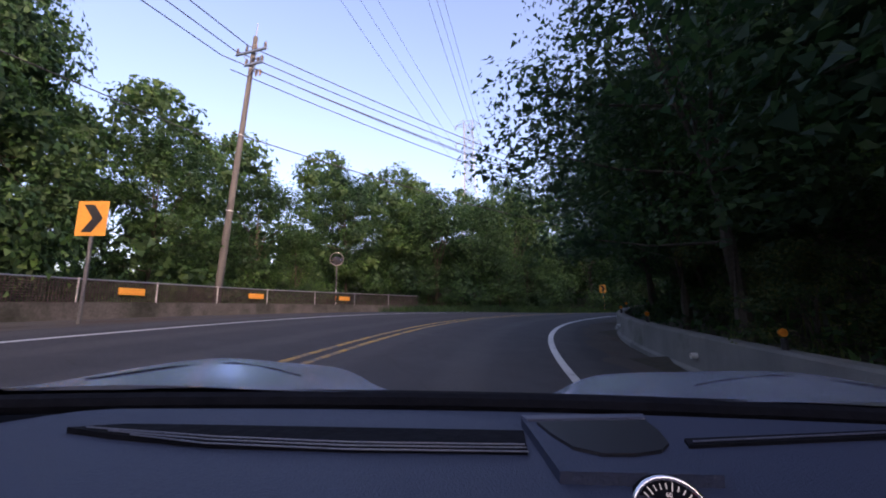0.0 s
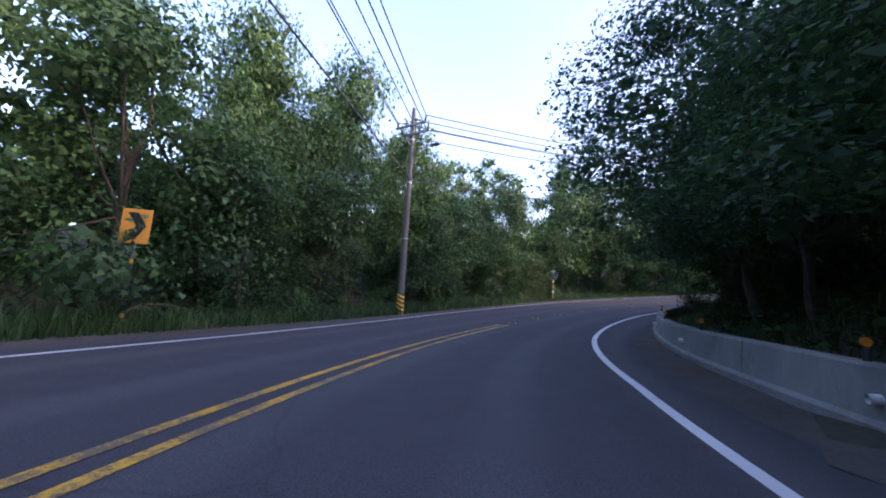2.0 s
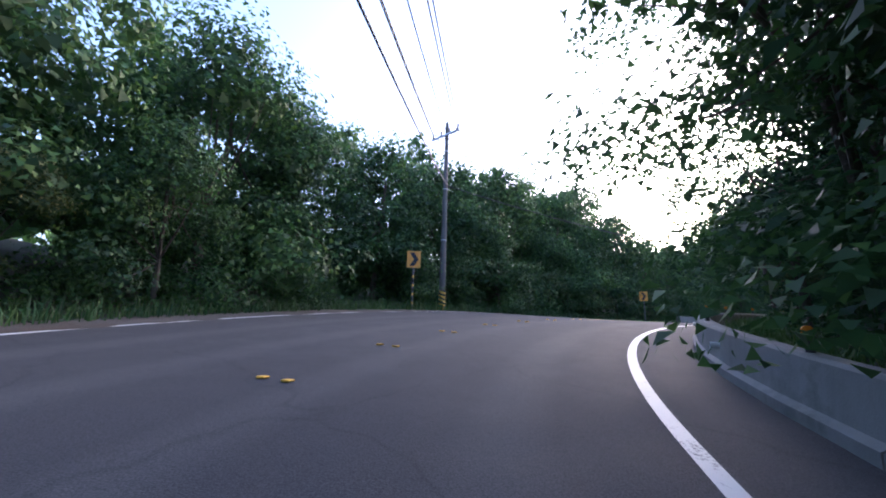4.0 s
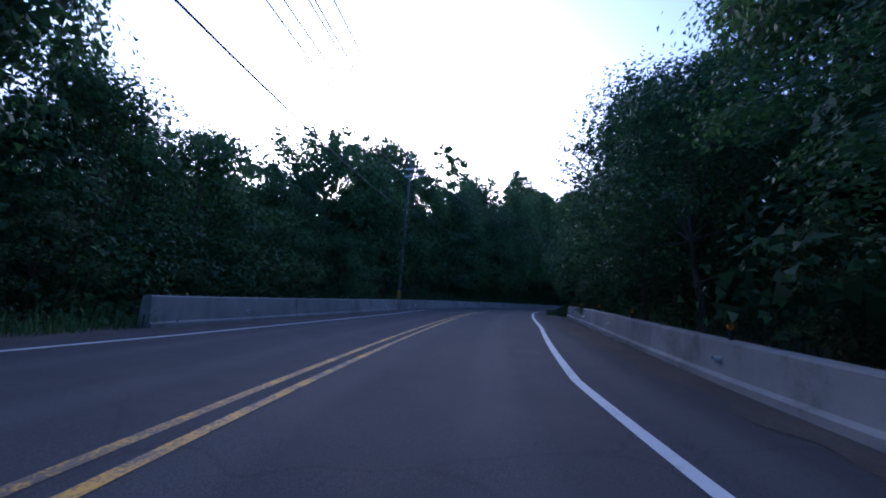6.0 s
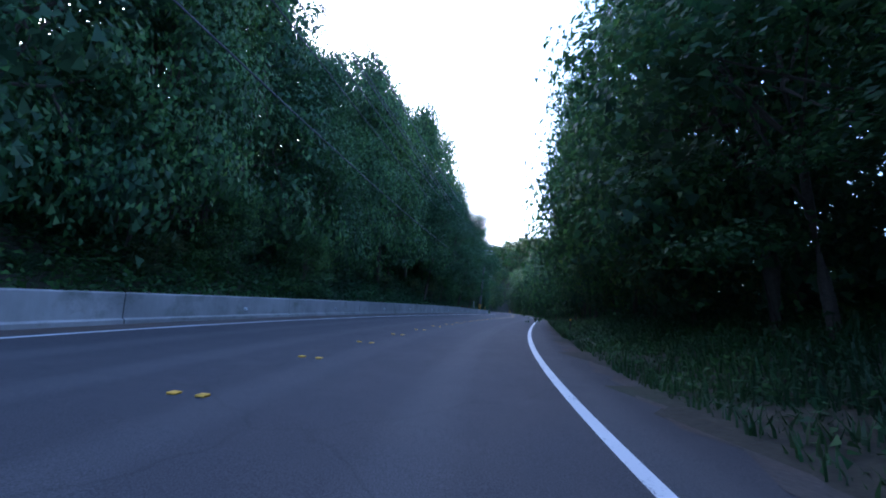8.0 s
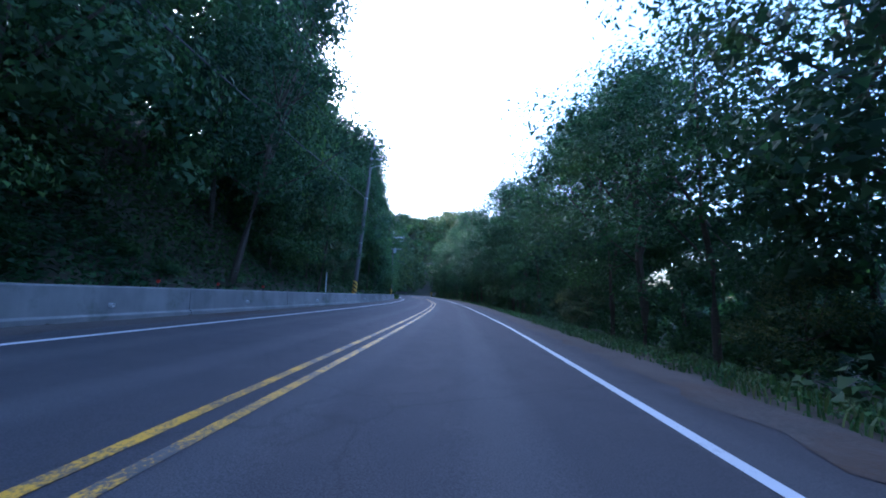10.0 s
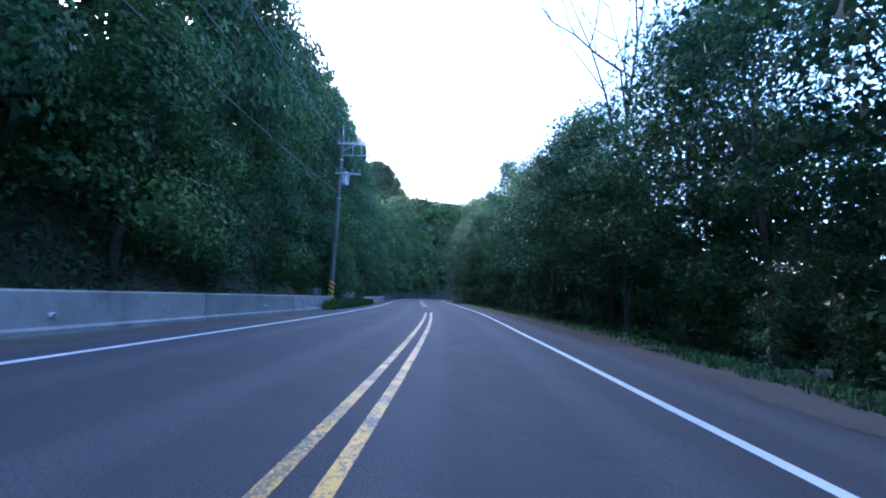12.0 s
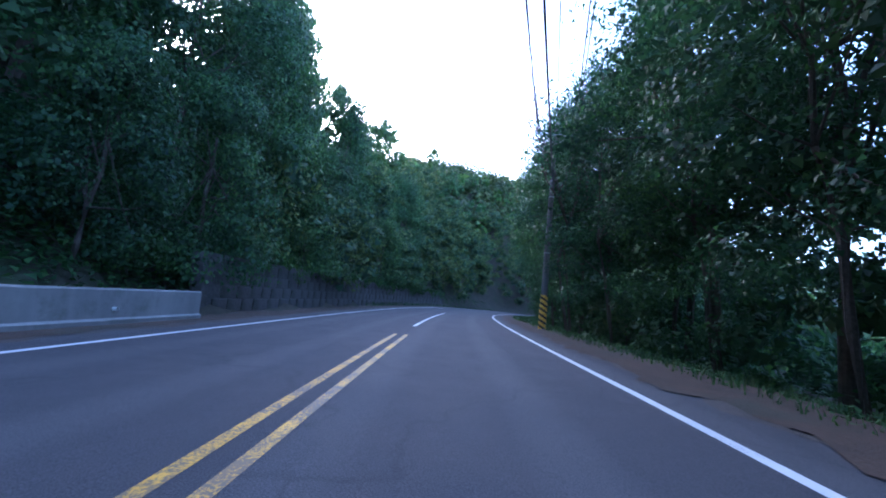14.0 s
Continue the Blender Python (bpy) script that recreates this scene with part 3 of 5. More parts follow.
def utility_pole(m, high, label, arms, stripe=None, lean=0.0, extras=()):
    t = thing("utility_pole", m @ pose(0, 0, 0, 0, lean, 0), label, "utility pole", "poles of the power line")
    bm = bmesh.new()
    tube(bm, (0, 0, -0.6), (0, 0, high), 0.17, 0.10, 18)
    shaft = part("shaft", bm, POLE_CONCRETE, t, smooth=False)
    if stripe:
        bb, by = bmesh.new(), bmesh.new()
        stripes(bb, by, 0.178, stripe[0], stripe[1], stripe[2])
        part("black_band", bb, BLACK, shaft, "black slanting warning bands")
        part("yellow_band", by, STRIPE_YELLOW, shaft, "yellow slanting warning bands")
    for z in (high * 0.35, high * 0.62, high - 1.75):
        bm = bmesh.new()
        r = 0.185 - 0.07 * z / high
        tube(bm, (0, 0, z), (0, 0, z + 0.05), r, r, 18)
        part("clamp_band", bm, STEEL, shaft)
    for z, x0, x1 in arms:
        bm = bmesh.new()
        block(bm, (x1 - x0, 0.09, 0.10), ((x0 + x1) / 2, -0.15, z), 0.01)
        arm = part("crossarm", bm, STEEL, t)
        bm = bmesh.new()
        for x in (x0 * 0.6, x1 * 0.6):
            if abs(x) > 0.3:
                tube(bm, (x, -0.15, z), (0.0, -0.12, z - 0.55), 0.018, 0.018, 6)
        if len(bm.verts):
            part("brace", bm, STEEL, arm)
        else:
            bm.free()
        n = 4 if x1 - x0 > 1.4 else 2
        for k in range(n):
            insulator(arm, (x0 + 0.1 + (x1 - x0 - 0.2) * k / (n - 1), -0.15, z + 0.05))
    bm = bmesh.new()
    tube(bm, (0, 0, high), (0, 0, high + 0.75), 0.03, 0.02, 8)
    part("top_pin", bm, STEEL, t)
    for kind in extras:
        if kind == "transformer":
            bm = bmesh.new()
            tube(bm, (0.32, 0.1, high - 3.4), (0.32, 0.1, high - 2.6), 0.22, 0.22, 18)
            tube(bm, (0.32, 0.1, high - 2.6), (0.32, 0.1, high - 2.52), 0.23, 0.17, 18)
            for k in range(10):
                a = 2 * math.pi * k / 10
                block(bm, (0.06, 0.012, 0.6), (0.32 + 0.25 * math.cos(a), 0.1 + 0.25 * math.sin(a), high - 3.0), 0, Matrix.Rotation(a, 3, "Z"))
            part("transformer", bm, STEEL, t, "grey cylindrical pole transformer with cooling fins")
        if kind == "fuses":
            for k, z in enumerate((high - 1.3, high - 2.0)):
                bm = bmesh.new()
                tube(bm, (0.1, -0.1, z), (0.75, -0.1, z + 0.06), 0.02, 0.02, 6)
                arm = part("bracket", bm, DARK_STEEL, t)
                for x in (0.5, 0.75):
                    insulator(arm, (x, -0.1, z + 0.05), -1.0)
        if kind == "lamp":
            bm = bent_tube([(0, 0, high - 2.6), (0.5, 0, high - 2.3), (1.3, 0, high - 2.25)], 0.03, 8)
            arm = part("lamp_arm", bm, STEEL, t)
            bm = bmesh.new()
            block(bm, (0.5, 0.2, 0.11), (1.5, 0, high - 2.25), 0.04)
            part("lamp_head", bm, DARK_STEEL, arm)
        if kind == "rack":
            bm = bmesh.new()
            for z in (high - 0.5, high - 1.4):
                tube(bm, (0, 0, z), (1.9, 0.2, z + 0.18), 0.03, 0.03, 6)
            for x in (0.7, 1.3, 1.85):
                tube(bm, (x, 0.1, high - 1.35), (x, 0.1, high - 0.2), 0.022, 0.022, 6)
            part("wire_rack", bm, STEEL, t, "galvanised steel rack of bars for wires")
    return t


POLES = {
    "a": (0.80, -10.8, 13.7, 5.0, [(12.8, -1.0, 1.0), (12.1, -0.3, 0.9)], None, ("fuses",)),
    "b": (3.10, -5.75, 10.6, 0.0, [(9.6, -1.0, 1.0), (9.1, -0.6, 1.2)], (0.05, 1.05, 5), ("lamp",)),
    "m": (5.08, -6.4, 10.4, 0.0, [(9.6, -1.0, 1.0)], (0.05, 1.05, 5), ()),
    "c": (7.71, -7.9, 13.0, 1.5, [(12.2, -0.4, 1.6), (11.5, -0.4, 1.6)], (0.05, 1.0, 5), ()),
    "e": (11.375, -6.1, 13.5, 3.0, [(12.6, -0.5, 1.4), (11.7, -0.5, 1.4)], (0.05, 1.75, 6), ("lamp",)),
    "f": (13.03, -6.3, 11.6, -1.0, [(11.0, -0.3, 1.8), (8.9, -0.3, 1.4)], (0.05, 1.75, 6), ("transformer", "rack")),
    "g": (14.75, 5.5, 10.5, 0.0, [(9.8, -1.1, 1.1)], (0.05, 1.65, 6), ()),
}
POLE_TOPS = {}
POLE_WORDS = {
    "a": "tall concrete utility pole with crossarms and fuses behind the railing",
    "b": "grey concrete utility pole with striped base, crossarms and a street lamp",
    "m": "grey concrete utility pole with striped base beside the verge",
    "c": "tall grey concrete utility pole rising above the trees behind the barrier",
    "e": "concrete utility pole with black and yellow striped base behind the barrier",
    "f": "concrete utility pole with transformer, wire rack and striped base",
    "g": "concrete utility pole with black and yellow striped base beside the verge",
}
for key, (s, lat, high, lean, arms, stripe, extras) in POLES.items():
    m = place_on_ground(s, lat)
    utility_pole(m, high, POLE_WORDS[key], arms, stripe, lean, extras)
    POLE_TOPS[key] = (m, high, arms)


def power_line(a, b, sag, thick=0.026, label="thin black overhead cable between utility poles", bend=12):
    a, b = Vector(a), Vector(b)
    pts = []
    for k in range(bend + 1):
        u = k / bend
        p = a.lerp(b, u)
        p.z -= sag * 4 * u * (1 - u)
        pts.append(p)
    ob = part("power_line", bent_tube(pts, thick, 5), CABLE)
    return tagged(ob, label, "cable", "overhead cables")


def arm_point(key, arm, u):
    m, high, arms = POLE_TOPS[key]
    z, x0, x1 = arms[min(arm, len(arms) - 1)]
    return m @ Vector((x0 + (x1 - x0) * u, -0.15, z + 0.35))


for a, b, sag in (("a", "b", 0.9), ("b", "m", 0.7), ("m", "c", 1.1), ("c", "e", 1.3), ("e", "f", 0.8), ("f", "g", 0.8)):
    for u in (0.05, 0.5, 0.95):
        power_line(arm_point(a, 0, u), arm_point(b, 0, u), sag)
    for u in (0.1, 0.9):
        power_line(arm_point(a, 1, u) - Vector((0, 0, 0.3)), arm_point(b, 1, u) - Vector((0, 0, 0.3)), sag * 1.2, 0.026)
    low_a, low_b = POLE_TOPS[a][0] @ Vector((0.12, 0, POLE_TOPS[a][1] * 0.64)), POLE_TOPS[b][0] @ Vector((0.12, 0, POLE_TOPS[b][1] * 0.64))
    power_line(low_a, low_b, sag * 1.2, 0.03, "thick black overhead telephone cable between poles")
far_back = on_road(-2.2, -14, 9.0)
for k, u in enumerate((0.05, 0.5, 0.95)):
    power_line(arm_point("a", 0, u), far_back + Vector((0.6 * k, 0.4 * k, 0)), 0.8)
power_line(POLE_TOPS["a"][0] @ Vector((0.1, 0, 8.0)), far_back - Vector((0, 0, 3)), 0.8, 0.022, "thick black overhead telephone cable between poles")


def chevron_sign(m, label, high=2.65, striped=True):
    t = thing("chevron_sign", m, label, "road sign", "bend signs")
    bm = bmesh.new()
    tube(bm, (0, 0.04, -0.4), (0, 0.04, high), 0.038, 0.038, 12)
    post = part("post", bm, DARK_STEEL, t)
    if striped:
        for k in range(8):
            bm = bmesh.new()
            tube(bm, (0, 0.04, 0.12 + k * 0.2), (0, 0.04, 0.22 + k * 0.2), 0.040, 0.040, 12)
            part("band", bm, STRIPE_YELLOW if k % 2 else BLACK, post)
    w, h = 0.62, 0.78
    bm = block(bmesh.new(), (w, 0.012, h), (0, -0.01, high - h / 2), 0.004)
    plate = part("plate", bm, SIGN_YELLOW, t, "orange-yellow sheet metal plate")
    bm = bmesh.new()
    z = high - h / 2
    pts = [(-0.19, 0.31), (0.02, 0.31), (0.22, 0.0), (0.02, -0.31), (-0.19, -0.31), (0.01, 0.0)]
    for y in (-0.0215, -0.0165):
        vs = [bm.verts.new((x, y, z + v)) for x, v in pts]
        bm.faces.new((vs[0], vs[1], vs[2], vs[5]))
        bm.faces.new((vs[5], vs[2], vs[3], vs[4]))
    part("chevron", bm, BLACK, plate, "black arrowhead pointing along the bend")
    for x in (-0.1, 0.1):
        bm = bmesh.new()
        block(bm, (0.03, 0.05, 0.03), (x * 0.2, 0.02, high - h / 2 + x * 2), 0.004)
        part("clip", bm, STEEL, plate)
    return t


chevron_sign(Matrix.Translation((34.03, -42.04, -2.2)) @ pose(0, 0, 0, 0, 0, 92), "orange-yellow chevron bend sign with black arrow behind the railing", 2.9, False)
chevron_sign(place_on_ground(2.44, -6.25, turn=24), "orange-yellow chevron bend sign on striped post in the grass", 2.75)
chevron_sign(place_on_ground(4.95, -6.1, turn=40), "orange-yellow chevron bend sign on post beside the verge", 2.75)
chevron_sign(place_on_ground(6.23, -6.2, turn=22), "orange-yellow chevron bend sign on leaning dark post in the verge", 2.75, False)


def facing(s, lat, s2, lat2):
    """On the ground at one place beside the road, with its front towards another."""
    m = place_on_ground(s, lat)
    d = on_road(s2, lat2) - m.translation
    return Matrix.Translation(m.translation) @ Matrix.Rotation(math.atan2(d.x, -d.y), 4, "Z")


def convex_mirror(m, label, high=2.0, r=0.4):
    t = thing("traffic_mirror", m, label, "traffic mirror", "convex mirrors at the bends")
    bm = bmesh.new()
    tube(bm, (0, 0.05, -0.4), (0, 0.05, high + r * 0.5), 0.038, 0.038, 12)
    post = part("post", bm, DARK_STEEL, t)
    for k in range(4):
        bm = bmesh.new()
        tube(bm, (0, 0.05, 0.15 + k * 0.4), (0, 0.05, 0.35 + k * 0.4), 0.040, 0.040, 12)
        part("band", bm, WHITE if k % 2 else RUST_ORANGE, post)
    bm = bmesh.new()
    rings = []
    for k in range(5):
        a = k / 4
        rr, y = r * a, -0.05 - 0.06 * (1 - a * a)
        rings.append([bm.verts.new((rr * math.cos(2 * math.pi * j / 28), y, high + r + rr * math.sin(2 * math.pi * j / 28))) for j in range(28)] if k else [bm.verts.new((0, y, high + r))])
    for j in range(28):
        bm.faces.new((rings[0][0], rings[1][j], rings[1][(j + 1) % 28]))
    for p, q in zip(rings[1:], rings[2:]):
        for j in range(28):
            bm.faces.new((p[j], p[(j + 1) % 28], q[(j + 1) % 28], q[j]))
    tilt = Matrix.Translation((0, 0, high + r)) @ pose(0, 0, 0, 14) @ Matrix.Translation((0, 0, -high - r))
    part("mirror_face", bm, MIRROR, t, "round convex mirror glass", m=tilt, smooth=True)
    bm = bmesh.new()
    rim = [[bm.verts.new((rr * math.cos(2 * math.pi * j / 28), y, high + r + rr * math.sin(2 * math.pi * j / 28))) for j in range(28)] for rr, y in ((r, -0.07), (r + 0.04, -0.07), (r + 0.04, 0.0), (r * 0.5, 0.04))]
    for p, q in zip(rim, rim[1:]):
        for j in range(28):
            bm.faces.new((p[j], p[(j + 1) % 28], q[(j + 1) % 28], q[j]))
    part("rim", bm, FADED_RIM, t, "faded grey mirror rim and back", m=tilt)
    return t


convex_mirror(facing(1.12, -10.8, 0.2, -1.0), "round convex traffic mirror on banded post behind railing", 3.1)
convex_mirror(facing(3.93, -6.6, 3.0, 0.0), "round convex traffic mirror on banded post in the verge", 1.6, 0.33)


def railing():
    """The low wall with wire railing at the first bend."""
    t = thing("roadside_railing", Matrix.Translation(on_road(0.8, -10.4)), "low stained concrete wall with wire netting and orange plates", "railing", kind="structure")
    base = t.matrix_basis.translation
    def lat_at(s):
        return -np.interp(s, [-0.6, 0.3, 0.9, 1.4], [7.5, 9.6, 10.6, 9.5])
    ss = along(-0.6, 1.4, 2.0)
    rng = random.Random(9)
    for a, b in zip(ss, ss[1:]):
        bm = bmesh.new()
        rings = []
        for s in (a, b):
            l = lat_at(s)
            rings.append([bm.verts.new(on_road(s, l + u, v) - base) for u, v in ((0.1, -0.4), (0.08, 0.5), (-0.15, 0.5), (-0.2, -0.4))])
        for j in range(3):
            bm.faces.new((rings[0][j], rings[0][j + 1], rings[1][j + 1], rings[1][j]))
        bm.faces.new(rings[0])
        bm.faces.new(rings[1][::-1])
        part("wall_segment", bm, WALL_STONE, t)
        p = on_road(a, lat_at(a)) - base
        bm = bmesh.new()
        tube(bm, p + Vector((0, 0, 0.3)), p + Vector((0, 0, 1.25)), 0.03, 0.03, 8)
        part("post", bm, STEEL, t)
        q = on_road(b, lat_at(b)) - base
        bm = bmesh.new()
        for k in range(10):
            z = 0.52 + 0.07 * k
            tube(bm, p + Vector((0, 0, z)), q + Vector((0, 0, z)), 0.014, None, 4, False)
        for k in range(1, 27):
            w = p.lerp(q, k / 27)
            tube(bm, w + Vector((0, 0, 0.46)), w + Vector((0, 0, 1.2)), 0.014, None, 4, False)
        part("mesh_panel", bm, RUSTY_WIRE, t, "rusty close-meshed wire netting")
        bm = bmesh.new()
        tube(bm, p + Vector((0, 0, 1.21)), q + Vector((0, 0, 1.21)), 0.024, None, 8)
        part("top_rail", bm, STEEL, t)
    for s in (0.62, 0.88, 1.12):
        bm = block(bmesh.new(), (0.06, 0.84, 0.24), (0, 0, 0), 0.01)
        m = Matrix.Translation(on_road(s, lat_at(s) + 0.12, 0.86) - base) @ pose(0, 0, 0, 0, 0, heading(s))
        part("reflector_plate", bm, SIGN_YELLOW, t, "orange reflector plate on the railing", m=m)
    return t


railing()


def stake(s, lat, high, label):
    t = thing("marker_stake", place_on_ground(s, lat), label, "stake")
    part("pole", bent_tube([(0, 0, -0.2), (0.02, 0, high * 0.5), (-0.02, 0.01, high)], 0.03, 8), PVC, t)
    bm = bmesh.new()
    tube(bm, (-0.02, 0.01, high - 0.02), (-0.02, 0.01, high + 0.05), 0.045, 0.045, 10)
    part("cap", bm, PVC, t)
    return t


stake(11.1, -6.4, 2.0, "thin pale plastic marker stake behind the barrier")
stake(13.2, -6.6, 1.6, "thin pale sign stake in the grass")
reflector_post(place_on_ground(8.9, 5.35), STRIPE_YELLOW, "small yellow marker post at the verge", 0.6)


def lattice_tower(m, high, label):
    t = thing("lattice_tower", m, label, "pylon")
    def half(z):
        return 2.6 - 1.7 * min(1, z / (high * 0.72))
    levels = [high * k / 14 for k in range(15)]
    for sx, sy in ((1, 1), (1, -1), (-1, 1), (-1, -1)):
        part("leg", bent_tube([(sx * half(z), sy * half(z), z) for z in levels], 0.09, 4), STEEL, t)
    for a, b in zip(levels, levels[1:]):
        bm = bmesh.new()
        ha, hb = half(a), half(b)
        for c, d in (((1, 1), (1, -1)), ((1, -1), (-1, -1)), ((-1, -1), (-1, 1)), ((-1, 1), (1, 1))):
            tube(bm, (c[0] * ha, c[1] * ha, a), (d[0] * hb, d[1] * hb, b), 0.05, None, 4)
            tube(bm, (d[0] * ha, d[1] * ha, a), (c[0] * hb, c[1] * hb, b), 0.05, None, 4)
            tube(bm, (c[0] * hb, c[1] * hb, b), (d[0] * hb, d[1] * hb, b), 0.05, None, 4)
        part("lattice_bay", bm, STEEL, t)
    for z in (high * 0.76, high * 0.87, high * 0.985):
        for sx in (1, -1):
            bm = bmesh.new()
            tip = (sx * 2.6, 0, z)
            for sy in (1, -1):
                tube(bm, (sx * 0.9, sy * 0.9, z), tip, 0.05, None, 4)
                tube(bm, (sx * 0.9, sy * 0.9, z + 0.9), tip, 0.05, None, 4)
            arm = part("crossarm", bm, STEEL, t)
            bm = bmesh.new()
            tube(bm, tip, (tip[0], tip[1], z - 0.9), 0.06, 0.06, 6)
            part("insulator", bm, PORCELAIN, arm)
    return t


tower_m = Matrix.Translation((-29.0, -25.0, float(terrain(np.array([-29.0]), np.array([-25.0]))[0]) - 0.3)) @ pose(0, 0, 0, 0, 0, 80)
TOWER_HIGH = 37.5 - tower_m.translation.z
lattice_tower(tower_m, TOWER_HIGH, "tall grey steel lattice power pylon rising behind the trees")
for k, z in enumerate((0.76, 0.87, 0.985)):
    for sx in (1, -1):
        a = tower_m @ Vector((sx * 2.6, 0, TOWER_HIGH * z - 0.9))
        power_line(a, a + Vector((150, -55 + 8 * sx, 26)), 5.0, 0.025, "thin high-voltage line running off from the pylon", 20)


def fallen_vine(points, label):
    """A dry, bent liana lying on the verge."""
    pts = []
    for s, lat, up in points:
        p = on_road(s, lat)
        z = float(terrain(np.array([p.x]), np.array([p.y]))[0])
        pts.append(Vector((p.x, p.y, z + up)))
    curve = spline_table([tuple(p) for p in pts], 6)
    ob = part("fallen_branch", bent_tube([tuple(p) for p in curve], [0.045 - 0.02 * k / len(curve) for k in range(len(curve))], 8), BARK)
    return tagged(ob, label, "branch", "branches lying on the verge")


fallen_vine([(2.44, -6.6, 0.2), (2.50, -7.1, 0.55), (2.56, -7.4, 0.5), (2.62, -7.5, 0.3), (2.68, -7.6, 0.28)], "long bent dry branch lying in the grass beside the sign")
fallen_vine([(2.70, -7.5, 0.28), (2.76, -7.6, 0.4), (2.82, -7.6, 0.55), (2.86, -7.5, 0.35)], "bent dry branch lying in the tall verge grass")


# ---- plants ----
def leaves(centres, normals, size, rng, droop=0.3, slim=0.42, half=False):
    """Vertices and faces of folded leaves at the given places, facing about along the normals."""
    n = len(centres)
    nor = normals + rng.normal(0, 0.45, (n, 3))
    nor /= np.linalg.norm(nor, axis=1)[:, None] + 1e-9
    ref = rng.normal(0, 1, (n, 3))
    ref[:, 2] -= droop * 3
    d = ref - (ref * nor).sum(1)[:, None] * nor
    d /= np.linalg.norm(d, axis=1)[:, None] + 1e-9
    side = np.cross(nor, d)
    L = (size * rng.uniform(0.6, 1.2, n))[:, None]
    W = L * slim * 0.5
    mid = centres + d * L * 0.5
    tip = centres + d * L - nor * L * 0.12
    if half:      # small leaves, folded so that one half shows
        v = np.stack([centres - side * W * 0.6, mid + side * W * 1.3, tip - side * W * 0.3], 1).reshape(-1, 3)
        return v, np.arange(n)[:, None] * 3 + np.array([[0, 1, 2]])
    v = np.stack([centres, mid + side * W - nor * L * 0.06, tip, mid - side * W - nor * L * 0.06], 1).reshape(-1, 3)
    i = np.arange(n)[:, None] * 4
    return v, np.concatenate([i + np.array([[0, 1, 2]]), i + np.array([[0, 2, 3]])])


def shell(rng, count, centre, radii, fill=0.35, low=-0.7):
    """Points over a lumpy ellipsoid, most of them near its skin, with their outward directions."""
    d = rng.normal(0, 1, (count * 2, 3))
    d /= np.linalg.norm(d, axis=1)[:, None]
    d = d[d[:, 2] > low][:count]
    bumps = 1 + 0.16 * np.sin(d[:, 0] * 5 + centre[0] * 3) * np.sin(d[:, 1] * 6 + centre[1]) + 0.10 * np.sin(d[:, 2] * 9 + centre[2] * 5)
    r = (1 - fill * rng.random(len(d)) ** 2) * bumps
    return np.asarray(centre) + d * r[:, None] * np.asarray(radii), d


def pad(rng, count, centre, radii, low=-0.65):
    """Leaf places over one billow of foliage: a dense upper skin, thinner below and inside."""
    d = rng.normal(0, 1, (count * 3, 3))
    d /= np.linalg.norm(d, axis=1)[:, None]
    d = d[d[:, 2] > low + 0.5 * rng.random(len(d)) ** 2][:count]
    lumps = 1 + 0.20 * np.sin(d[:, 0] * 6 + centre[0] * 3) * np.sin(d[:, 1] * 6 + centre[1] * 2) + 0.13 * np.sin(d[:, 2] * 9 + centre[2] * 5 + d[:, 0] * 7)
    r = (1 - 0.5 * rng.random(len(d)) ** 2.4) * lumps
    return np.asarray(centre) + d * r[:, None] * np.asarray(radii), d * (1, 1, 0.8) + (0, 0, 0.35)


def crown_mesh(name, clumps, leaf, per, mat, rng, core=0.62, droop=0.35, slim=0.7, low=-0.6):
    """One mesh: inner leaves in a darker tint that stands for shade, and a skin of small leaves over each billow."""
    verts, faces, mats = [], [], []
    count = 0
    total = sum(c[1][0] * c[1][1] + c[1][2] * c[1][0] for c in clumps)
    for centre, radii in clumps:
        share = (radii[0] * radii[1] + radii[2] * radii[0]) / total
        layers = [(pad(rng, int(per * share), centre, radii, low), leaf, slim, 0)]
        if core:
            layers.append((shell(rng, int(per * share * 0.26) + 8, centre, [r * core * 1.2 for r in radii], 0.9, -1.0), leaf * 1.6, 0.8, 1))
        for (q, d), size, thin, tint in layers:
            v, f = leaves(q, d, size, rng, droop, thin, True)
            verts.append(v)
            faces += [tuple(x) for x in (f + count).tolist()]
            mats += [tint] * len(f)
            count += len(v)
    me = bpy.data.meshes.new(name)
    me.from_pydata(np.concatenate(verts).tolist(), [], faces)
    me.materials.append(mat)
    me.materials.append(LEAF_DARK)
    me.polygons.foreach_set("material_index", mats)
    me.update()
    return me


def trunk_mesh(high, r, rng, limbs):
    """A tapered, slightly crooked trunk with limbs that reach to the given places."""
    bm = bmesh.new()
    pts = [Vector((0.10 * high * 0.12 * rng.normal() * k / 5, 0.10 * high * 0.12 * rng.normal() * k / 5, high * k / 5 - 0.5 * (k == 0))) for k in range(6)]
    parts = [(pts, [r * (1 - 0.13 * k) for k in range(6)])]
    for tip in limbs:
        tip = Vector(tip)
        a = pts[min(5, 2 + int(3 * rng.random()))]
        mid = a.lerp(tip, 0.5) + Vector((0, 0, -0.15 * (tip - a).length * 0.4))
        parts.append(([a, mid, tip], [r * 0.34, r * 0.2, r * 0.06]))
    for p, rad in parts:
        b = bent_tube(p, rad, 7)
        me = bpy.data.meshes.new("tmp")
        b.to_mesh(me)
        b.free()
        bm.from_mesh(me)
        bpy.data.meshes.remove(me)
    return bm


